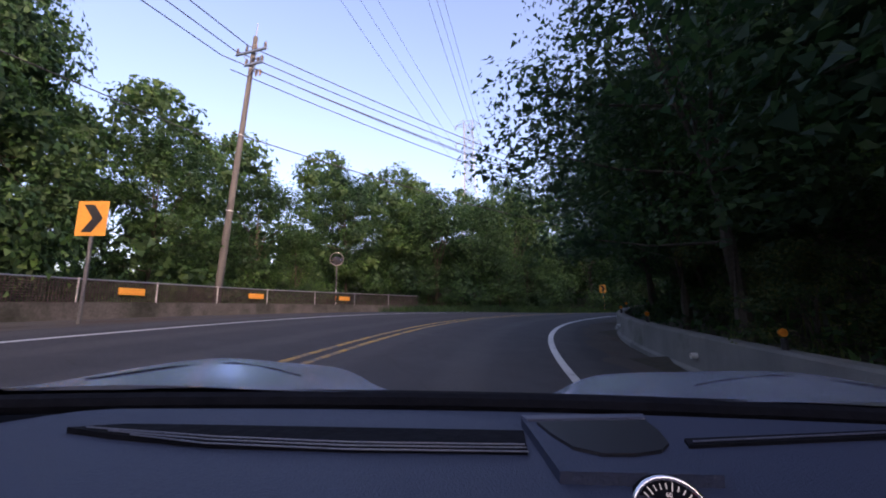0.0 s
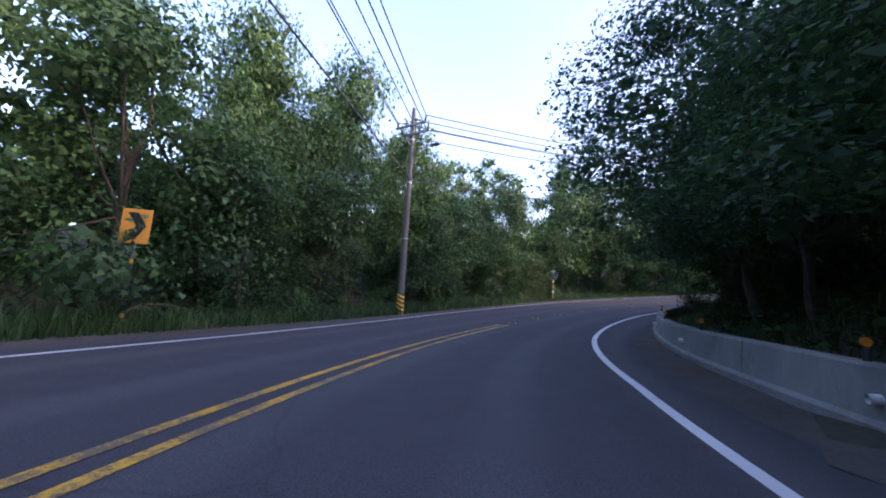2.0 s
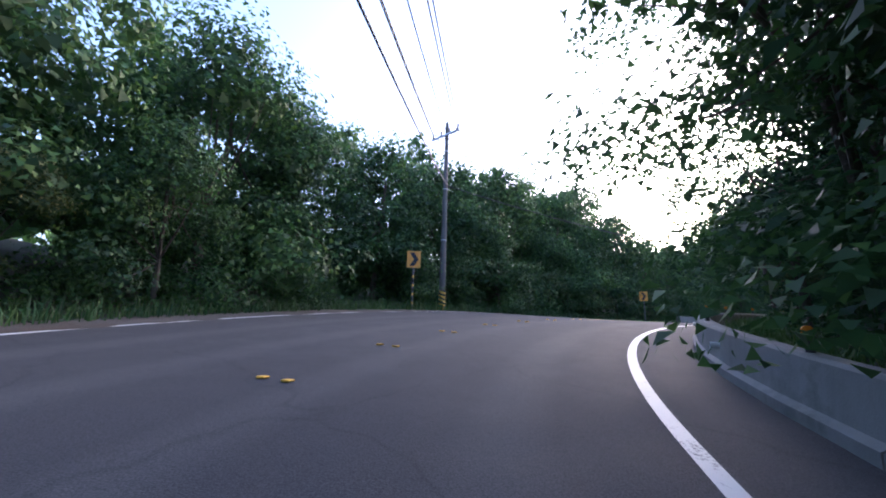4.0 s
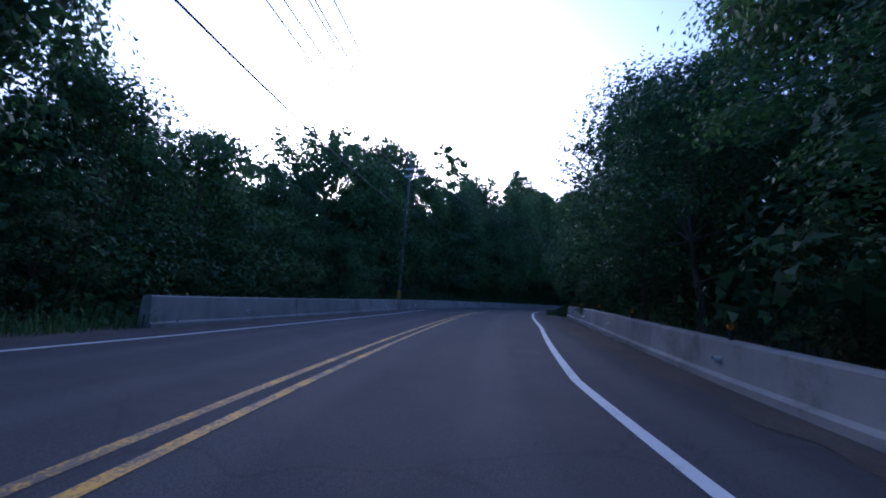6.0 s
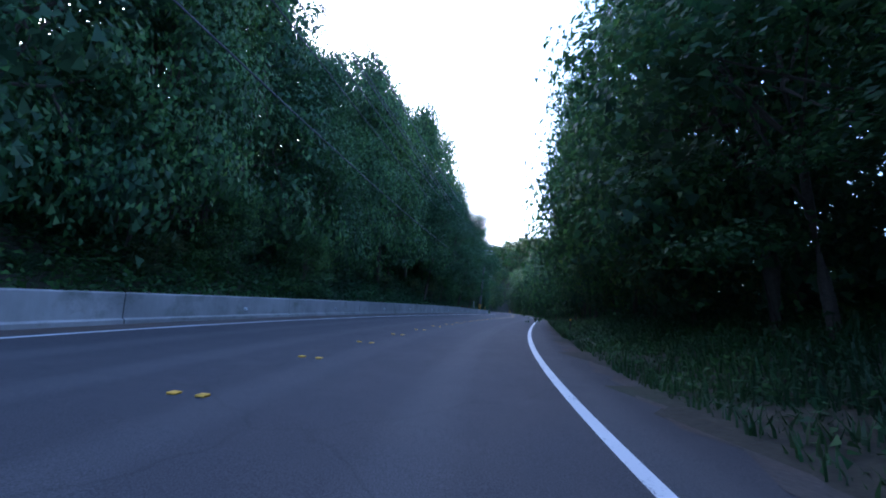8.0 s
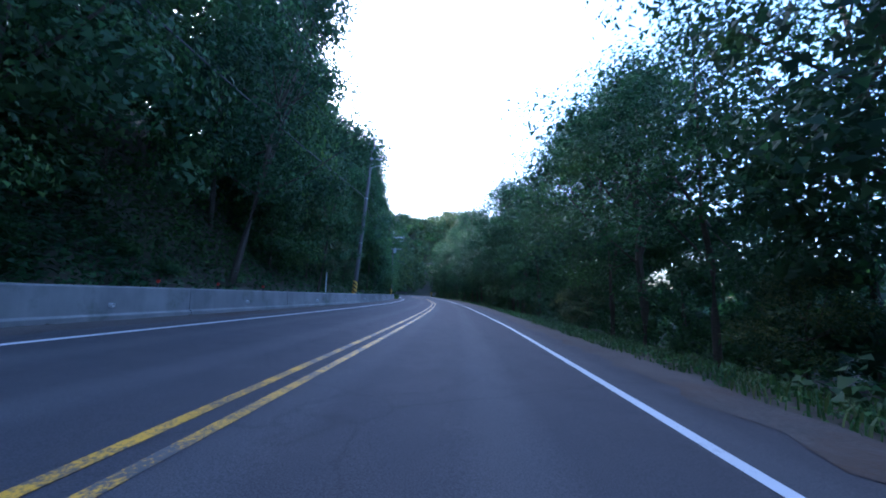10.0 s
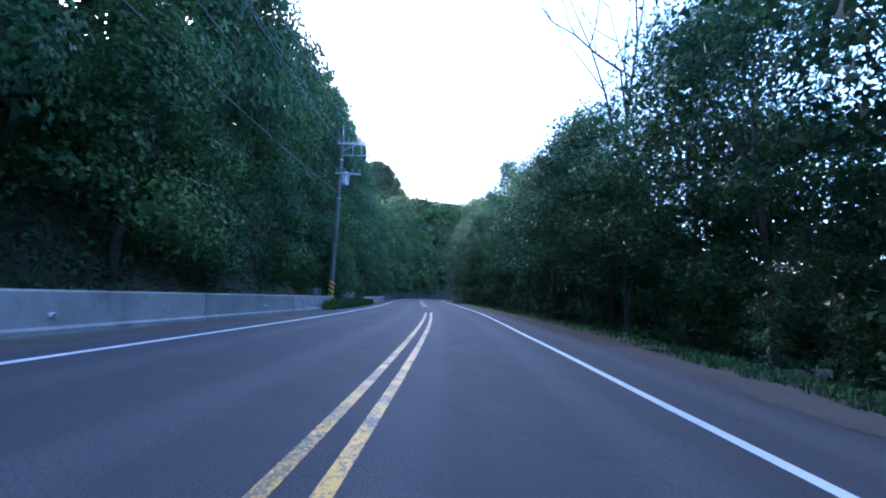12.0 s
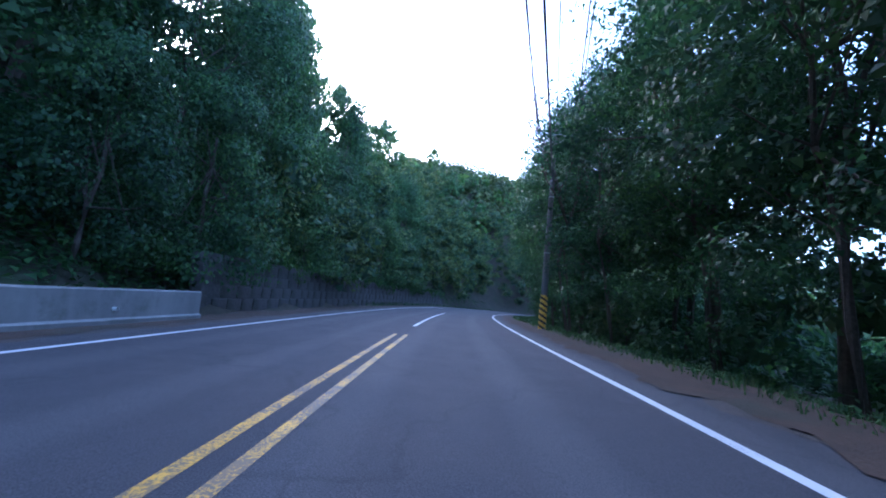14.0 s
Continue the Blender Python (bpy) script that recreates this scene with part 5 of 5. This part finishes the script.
def woodland(rows, mat, label, seed, around=None):
    """The uncountable wood behind the first rows of trees."""
    wood = random.Random(seed)
    vs, fs, mats, n = [], [], [], 0
    spots = [(s, lat, on_road(s, lat + wood.uniform(-1.6, 1.6)), abs(lat) * 0.85, high) for s0, s1, lat, step, high in rows for s in along(s0, s1, step)]
    if around:
        x0, x1, y0, y1, step, high = around
        spots += [(LAST, -12, Vector((x + wood.uniform(-1.5, 1.5), y + wood.uniform(-1.5, 1.5), 0)), 8.5, high) for x in np.arange(x0, x1, step) for y in np.arange(y0, y1, step)]
    for s, lat, p, least, high in spots:
        if clear_of_road(p.x, p.y, least):
            z = float(terrain(np.array([p.x]), np.array([p.y]))[0])
            tall = min(high * wood.uniform(0.85, 1.25), room_above(s, lat, p.x, p.y) * wood.uniform(0.92, 1.06) - 0.4)
            if tall < 1.5:
                continue
            near = abs(lat) < 14 and not around
            wide = wood.uniform(2.5, 3.3) * min(1.2, 0.5 + tall / 9)
            billows = max(4, int(tall * wide * 0.5))
            skin = int(tall * wide * (120 if near else 54))
            turn = wood.uniform(0, 6.28)
            for k in range(billows):
                u = (k + 0.6) / billows
                a = turn + 2.4 * k + wood.uniform(-0.5, 0.5)
                r = wide * math.sqrt(max(0.03, 1 - max(0.0, (u - 0.4) / 0.6) ** 2)) * wood.uniform(0.35, 0.9)
                size = wood.uniform(0.8, 1.4)
                at = (p.x + r * math.cos(a), p.y + r * math.sin(a), z + (tall - 0.6 * size) * u)
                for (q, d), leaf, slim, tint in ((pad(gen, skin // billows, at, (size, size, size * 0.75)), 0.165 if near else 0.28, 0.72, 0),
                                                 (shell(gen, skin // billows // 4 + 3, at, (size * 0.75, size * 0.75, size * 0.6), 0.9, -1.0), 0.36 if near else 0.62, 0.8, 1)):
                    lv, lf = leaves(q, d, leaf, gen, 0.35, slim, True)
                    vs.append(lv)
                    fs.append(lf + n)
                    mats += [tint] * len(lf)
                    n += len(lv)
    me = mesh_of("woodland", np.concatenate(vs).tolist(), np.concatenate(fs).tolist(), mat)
    # inner leaves again take the darker tint that stands for shade
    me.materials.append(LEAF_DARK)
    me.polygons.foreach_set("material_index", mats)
    return tagged(new("woodland", me), label, "woodland", kind="stuff")


woodland([(-0.8, 1.6, -13.4, 3.0, 3.0), (-0.8, 1.6, -15.2, 3.4, 13.0), (-0.8, 1.7, -18.5, 3.8, 15.0), (-0.8, 1.7, -23, 5.0, 15.0), (3.3, 6.0, -11.8, 3.0, 9.0), (1.5, 6.0, -14, 3.6, 13.0), (1.5, 6.0, -19.5, 4.5, 16),
          (5.9, 10.4, -13.5, 3.8, 13.0), (5.9, 10.4, -19.5, 4.5, 18), (10.2, 15.8, -9.8, 3.4, 6.0), (10.2, 12.2, -14.5, 4.2, 12), (12.2, 16.0, -14.5, 4.2, 17), (10.2, 17.0, -20, 5.0, 16)],
         LEAF_DEEP, "dense green woodland behind the roadside trees", 33)
woodland([(-3.0, -0.8, -14, 5.0, 8.0), (-3.0, -0.8, 12.5, 5.0, 8.0), (-0.8, 7.5, 9.0, 3.6, 4.5), (-0.8, 7.5, 12.5, 4.0, 11.0), (7.3, 9.9, 11.5, 4.0, 8.5), (7.3, 9.9, 16, 5.0, 10.0), (9.9, 17.0, 11.2, 2.8, 6.4), (9.9, 17.0, 16, 4.5, 7.4), (12.2, 13.3, 12.0, 3.8, 10.0), (14.9, 17.0, 12.6, 3.6, 10.0), (15.2, 17.0, 19.5, 5.0, 11.0)],
         LEAF_DEEP, "dense green woodland behind the barrier and along the valley", 34)
woodland([(14.75, 17.0, -9.0, 3.2, 6.0), (15.6, 17.0, -12, 4.0, 9.0), (16.0, 17.0, -17, 4.5, 11.0), (16.3, 17.0, -23, 5.0, 12.0)], LEAF_YELLOW, "yellowish green woodland where the road bends away", 35, (256, 300, -84, -20, 4.6, 8.5))


def outer_forest():
    """Crowns of the forest that covers the land on both sides, away from the road."""
    gx, gy = np.meshgrid(np.arange(-60, 330, 7.0), np.arange(-130, 100, 7.0), indexing="ij")
    p = np.stack([gx.ravel(), gy.ravel()], 1) + gen.uniform(-2.5, 2.5, (gx.size, 2))
    d = np.sqrt(((p[:, None, :] - LINE[None, ::10, :2]) ** 2).sum(-1)).min(1)
    p = p[(d > 19) & (d < 75)]
    z = terrain(p[:, 0], p[:, 1])
    vs, fs, n = [], [], 0
    for (x, y), zz in zip(p, z):
        r = gen.uniform(3.2, 4.6)
        for count, size, reach in ((16, 2.6, 0.75), (90, 0.95, 1.05)):
            q, dd = shell(gen, count, (x, y, zz + r * 0.7), (r * reach, r * reach, r * reach), 0.3, -0.35)
            v, f = leaves(q, dd, size, gen, 0.2, 0.7, True)
            vs.append(v)
            fs.append(f + n)
            n += len(v)
    me = mesh_of("outer_forest", np.concatenate(vs).tolist(), np.concatenate(fs).tolist(), LEAF_MID)
    return tagged(new("outer_forest", me), "unbroken green forest on the slopes away from the road", "forest", kind="stuff")


outer_forest()


def hanging_plants(s0, s1, lat, top, reach, count):
    """Creepers that hang over a wall's top."""
    s = np.interp(gen.uniform(arc_at(s0), arc_at(s1), count), ARC, LINE_S)
    drop = reach * gen.random(count) ** 1.6 * (0.45 + 0.55 * np.sin(s * 31) * np.sin(s * 12.7) + 0.3 * gen.random(count))
    x = np.interp(s, LINE_S, LINE[:, 0]) + (lat + 0.22 * gen.random(count)) * np.interp(s, LINE_S, RIGHT[:, 0])
    y = np.interp(s, LINE_S, LINE[:, 1]) + (lat + 0.22 * gen.random(count)) * np.interp(s, LINE_S, RIGHT[:, 1])
    z = np.interp(s, LINE_S, LINE[:, 2]) + top + 0.35 * gen.random(count) - np.abs(drop)
    v, f = leaves(np.stack([x, y, z], 1), np.tile([0.3, -0.8, 0.5], (count, 1)), 0.26, gen, 0.8, 0.5)
    me = mesh_of("creepers", v.tolist(), f.tolist(), LEAF_MID)
    return tagged(new("creepers", me), "leafy creepers hanging over the masonry wall", "creepers", kind="stuff")


hanging_plants(14.55, 16.2, -6.55, 2.0, 0.9, 2200)
undergrowth(13.6, 15.3, -11.5, -7.2, 480, 0.34)
undergrowth(12.9, 13.65, -11.5, -7.6, 480, 0.34)
undergrowth(6.4, 10.4, -12, -6.4, 330, 0.28)
undergrowth(8.4, 10.5, -11, -6.8, 420, 0.30)
undergrowth(7.5, 10.0, 5.0, 9.5, 560, 0.14, lift=0.35)
undergrowth(10.0, 16.8, 5.6, 9.5, 160, 0.14, lift=0.2)
undergrowth(1.5, 6.4, -9.0, -5.6, 200, 0.14, lift=0.5)


# ---- the open sports car that stands at the start of the drive ----
CAR_PAINT = mottled("silver_blue_car_paint", (0.58, 0.68, 0.92), (0.64, 0.74, 0.97), 1.2, 0.22, 0.75, fine=180.0, relief=0.02)
DASH_SKIN = mottled("dark_dashboard_skin", (0.022, 0.032, 0.062), (0.032, 0.044, 0.082), 2.0, 0.55, fine=420.0, relief=0.35)
TRIM_GREY = mottled("satin_grey_trim", (0.07, 0.08, 0.12), (0.10, 0.115, 0.16), 3.0, 0.4, fine=200.0, relief=0.1)
RUBBER = mottled("black_rubber", (0.005, 0.006, 0.009), (0.009, 0.010, 0.014), 6.0, 0.85, relief=0.2)
RUBBER.node_tree.nodes["Principled BSDF"].inputs["Specular IOR Level"].default_value = 0.08
CHROME, _, _cb = material("chrome_ring", 0.18, 1.0)
_cb.inputs["Base Color"].default_value = (0.7, 0.7, 0.72, 1)
LIT, _nt, _lb = material("lit_dial_figures", 0.5)
_lb.inputs["Base Color"].default_value = (0.25, 0.24, 0.22, 1)
_lb.inputs["Emission Color"].default_value, _lb.inputs["Emission Strength"].default_value = (1.0, 0.95, 0.9, 1), 0.12
NEEDLE, _nt, _lb = material("red_needle", 0.5)
_lb.inputs["Base Color"].default_value = (0.7, 0.05, 0.02, 1)
_lb.inputs["Emission Color"].default_value, _lb.inputs["Emission Strength"].default_value = (1.0, 0.12, 0.03, 1), 0.5


def grille_material():
    m, nt, b = material("perforated_speaker_grille", 0.5)
    vor = nt.nodes.new("ShaderNodeTexVoronoi")
    vor.inputs["Scale"].default_value, vor.inputs["Randomness"].default_value = 320.0, 0.0
    tc = nt.nodes.new("ShaderNodeTexCoord")
    nt.links.new(tc.outputs["Object"], vor.inputs["Vector"])
    nt.links.new(ramp(nt, vor.outputs["Distance"], [(0.32, (0.004, 0.004, 0.005)), (0.42, (0.016, 0.018, 0.024))]), b.inputs["Base Color"])
    return m


def sheet(nx, ny, fn):
    """A grid of nx by ny cells over the unit square, shaped by fn(u, v)."""
    bm = bmesh.new()
    rows = [[bm.verts.new(fn(i / nx, j / ny)) for i in range(nx + 1)] for j in range(ny + 1)]
    for p, q in zip(rows, rows[1:]):
        for i in range(nx):
            bm.faces.new((p[i], p[i + 1], q[i + 1], q[i]))
    return bm


def slab(points, low, high):
    """A plate with the given outline."""
    bm = bmesh.new()
    a = [bm.verts.new((x, y, low)) for x, y in points]
    b = [bm.verts.new((x, y, high)) for x, y in points]
    bm.faces.new(a[::-1])
    bm.faces.new(b)
    for k in range(len(points)):
        j = (k + 1) % len(points)
        bm.faces.new((a[k], a[j], b[j], b[k]))
    return bm


def ease(x, a, b):
    t = max(0.0, min(1.0, (x - a) / (b - a)))
    return t * t * (3 - 2 * t)


def build_car(m):
    car = thing("sports_car", m, "silver-blue open sports car with dark dashboard", "car")
    mid = 0.14

    def hood_z(x, y):
        d = abs(x - mid)
        z = 0.850 - 0.245 * (y - 0.6) - 0.05 * max(0, y - 1.5) ** 2 - 0.25 * max(0, y - 1.9) ** 2
        crest = 0.082 * ease(y, 0.52, 1.0) + 0.04 * max(0, y - 1.0)
        return z + crest * math.exp(-((d - 0.67) / (0.19 if d < 0.67 else 0.32)) ** 2) - 0.012 * (d / 0.8) ** 2

    def hood(u, v):
        x = mid - 0.90 + 1.80 * u
        d = abs(x - mid)
        y = 0.585 + 0.07 * (1 - ((x - mid) / 0.9) ** 2) + (1.95 - 0.35 * (d / 0.9) ** 2) * v
        return x, y, hood_z(x, y) - 0.5 * max(0, d - 0.82) ** 1.3 - 0.55 * ease(v, 0.86, 1.0) ** 2 * 0.5
    body = part("body", sheet(48, 40, hood), CAR_PAINT, car, "silver-blue bonnet and raised wings", smooth=True)
    for side in (-1, 1):
        part("wing_side", sheet(16, 6, lambda u, v: (mid + side * (0.90 + 0.02 * math.sin(3.1 * v)), 0.6 + 1.6 * u, 0.16 + v * (hood_z(mid + side * 0.9, 0.6 + 1.6 * u) - 0.04 - 0.16) + 0.22 * (1 - v) * math.exp(-((u - 0.48) / 0.2) ** 2))), CAR_PAINT, car, smooth=True)
        shut = [(0.77, 0.68), (0.69, 0.78), (0.61, 0.87), (0.55, 0.93), (0.50, 0.98)]
        line = bent_tube([(mid + side * d, y, hood_z(mid + side * d, y) + 0.0005) for d, y in shut], 0.0022, 5)
        part("panel_gap", line, RUBBER, body)
        bm = bmesh.new()
        tube(bm, (mid + side * 0.70, 1.40, 0.32), (mid + side * 0.90, 1.40, 0.32), 0.32, 0.32, 32)
        wheel = part("wheel", bm, RUBBER, car, "black tyre")
        bm = bmesh.new()
        tube(bm, (mid + side * 0.89, 1.40, 0.32), (mid + side * 0.905, 1.40, 0.32), 0.22, 0.2, 24)
        part("rim", bm, STEEL, wheel)
    part("front_bumper", sheet(20, 6, lambda u, v: (mid - 0.88 + 1.76 * u, 2.2 + 0.3 * (1 - (2 * u - 1) ** 2) + 0.06 * math.sin(3 * v), 0.08 + 0.16 * v)), CAR_PAINT, car, smooth=True)
    # scuttle below the windscreen with its wipers
    part("scuttle", sheet(24, 4, lambda u, v: (mid - 0.86 + 1.72 * u, 0.40 + 0.23 * v + 0.07 * (1 - (2 * u - 1) ** 2), 0.79 + 0.035 * v + 0.012 * math.sin(9 * v))), RUBBER, car, "black plastic scuttle under the windscreen")
    edge = bent_tube([(mid - 0.86 + 1.72 * k / 24, 0.505 + 0.035 * (1 - (2 * k / 24 - 1) ** 2), 0.853 - 0.014 * (2 * k / 24 - 1) ** 2) for k in range(25)], 0.013, 8)
    part("screen_seal", edge, RUBBER, car, "black windscreen seal")
    for x0, x1 in ((-0.44, 0.14), (0.26, 0.70)):
        bm = bent_tube([(x0 + (x1 - x0) * k / 6, 0.575 + 0.012 * k / 6, 0.826 + 0.004 * math.sin(k)) for k in range(7)], [0.010, 0.012, 0.012, 0.012, 0.012, 0.011, 0.008], 6)
        wiper = part("wiper", bm, RUBBER, car, "black wiper lying on the scuttle")
        part("wiper_blade", bent_tube([(x0 + 0.2, 0.60, 0.83), (x1, 0.605, 0.836), (x1 + 0.12, 0.61, 0.83)], 0.006, 6), RUBBER, wiper)
        bm = block(bmesh.new(), (0.07, 0.022, 0.018), (x1 - 0.02, 0.585, 0.832), 0.006)
        part("wiper_joint", bm, DARK_STEEL, wiper)
    # dashboard
    def dash(u, v):
        x = -0.66 + 1.62 * u
        y = -0.12 + v * (0.60 + 0.035 * (1 - ((x - mid) / 0.8) ** 2))
        return x, y, 0.85 - 0.10 * ease(-y, -0.16, 0.10) - 0.006 * ((x - mid) / 0.8) ** 2 - 0.03 * ease(abs(x - mid), 0.55, 0.82)
    board = part("dashboard", sheet(40, 24, dash), DASH_SKIN, car, "dark blue-grey soft dashboard top", smooth=True)
    part("dashboard_front", sheet(20, 4, lambda u, v: (-0.66 + 1.62 * u, -0.12 - 0.05 * math.sin(3.1 * v), 0.35 + 0.40 * v)), DASH_SKIN, car)
    # no opening is cut: flat black plates imitate the darkness inside the vents
    part("defroster_plate", slab([(-0.395, 0.413), (-0.345, 0.428), (-0.25, 0.431), (0.092, 0.437), (0.084, 0.380), (-0.09, 0.376), (-0.225, 0.380), (-0.33, 0.397)], 0.840, 0.8535), RUBBER, board, "flat black plate drawn for the defroster vent's dark recess")
    for k, y in enumerate((0.0, 0.008, 0.017)):
        pts = [(-0.37 + 0.03 * k, 0.408 - y, 0.856), (-0.225, 0.391 - y, 0.856), (-0.09, 0.385 - y, 0.856), (0.083, 0.390 - y, 0.856)]
        part("vent_slat", bent_tube(pts, 0.0008, 6), TRIM_GREY, board, "thin grey vent slat")
    part("passenger_vent", slab([(0.255, 0.405), (0.53, 0.452), (0.54, 0.470), (0.262, 0.424)], 0.840, 0.8535), RUBBER, board, "flat black plate drawn for the passenger side vent's dark slot")
    part("vent_slat", bent_tube([(0.262, 0.409, 0.856), (0.53, 0.455, 0.856)], 0.001, 6), TRIM_GREY, board)
    # raised middle section with loudspeaker and stopwatch dial
    outline = [(0.094, 0.46), (0.246, 0.478), (0.236, 0.40), (0.240, 0.36), (0.232, 0.325), (0.098, 0.325)]
    pod = part("centre_pod", slab(outline, 0.82, 0.860), DASH_SKIN, car, "raised grey middle section of the dashboard")
    part("pod_trim", slab([(0.098, 0.446), (0.242, 0.464), (0.246, 0.478), (0.094, 0.460)], 0.858, 0.8625), TRIM_GREY, pod, "light grey trim strip")
    part("speaker_grille", slab([(0.107, 0.437), (0.235, 0.453), (0.232, 0.42), (0.222, 0.384), (0.205, 0.366), (0.175, 0.356), (0.145, 0.355), (0.124, 0.368), (0.113, 0.40)], 0.858, 0.8632), grille_material(), pod, "fine perforated speaker grille")
    face = look((0.1735, 0.300, 0.839), (0.06, -0.05, 0.98))
    bm = bmesh.new()
    tube(bm, (0, 0, 0.06), (0, 0, 0.0), 0.030, 0.0285, 32)
    me = bpy.data.meshes.new("dial")
    bm.to_mesh(me)
    bm.free()
    me.materials.append(RUBBER)
    dial = part("dial", me, None, car, "round stopwatch dial with chrome ring", m=face)
    bm = bmesh.new()
    rings = [[bm.verts.new((r * math.cos(2 * math.pi * k / 40), r * math.sin(2 * math.pi * k / 40), z)) for k in range(40)] for r, z in ((0.0285, 0.0), (0.0285, -0.004), (0.026, -0.005), (0.0242, 0.0))]
    for p, q in zip(rings, rings[1:]):
        for k in range(40):
            bm.faces.new((p[k], p[(k + 1) % 40], q[(k + 1) % 40], q[k]))
    part("chrome_ring", bm, CHROME, dial, "bright chrome ring", smooth=True)
    bm = bmesh.new()
    for k in range(24):
        a = radians(-130 + 260 * k / 23 + 90)
        q = Matrix.Rotation(a, 3, "Z")
        block(bm, (0.004 if k % 4 else 0.006, 0.0007, 0.0004), q @ Vector((0.021, 0, -0.0022)), 0, q)
    part("dial_scale", bm, LIT, dial, "white dial scale")
    for word, x, y, h in (("6:19", -0.009, -0.008, 0.010), ("10", 0.012, -0.002, 0.005), ("60", -0.003, 0.014, 0.0045)):
        cu = bpy.data.curves.new("clock_figures", "FONT")
        cu.body, cu.size, cu.extrude = word, h, 0.0001
        tmp = bpy.data.objects.new("clock_figures", cu)
        me = bpy.data.meshes.new_from_object(tmp)
        bpy.data.objects.remove(tmp)
        me.materials.clear()
        me.materials.append(LIT)
        part("clock_figures", me, None, dial, "lit clock figures", m=pose(-x, y, -0.0025, 0, 180, 0))
    bm = block(bmesh.new(), (0.018, 0.0011, 0.0005), (0.008, 0.0, -0.003), 0, None)
    part("needle", bm, NEEDLE, dial, "glowing red needle", m=pose(0, 0, 0, 0, 0, 138))
    return car


_eye, _way = PATH[0][1], Vector(PATH[0][2]) - Vector(PATH[0][1])
CAR_TURN = math.degrees(math.atan2(-_way.x, _way.y))
build_car(Matrix.Translation(Vector(_eye)) @ pose(0, 0, 0, 0, 0, CAR_TURN) @ pose(0, 0, 0, 3.0, 0, 0) @ pose(0, 0, 0, 0, 2.4, 0) @ Matrix.Translation((0, 0, -1.0)))
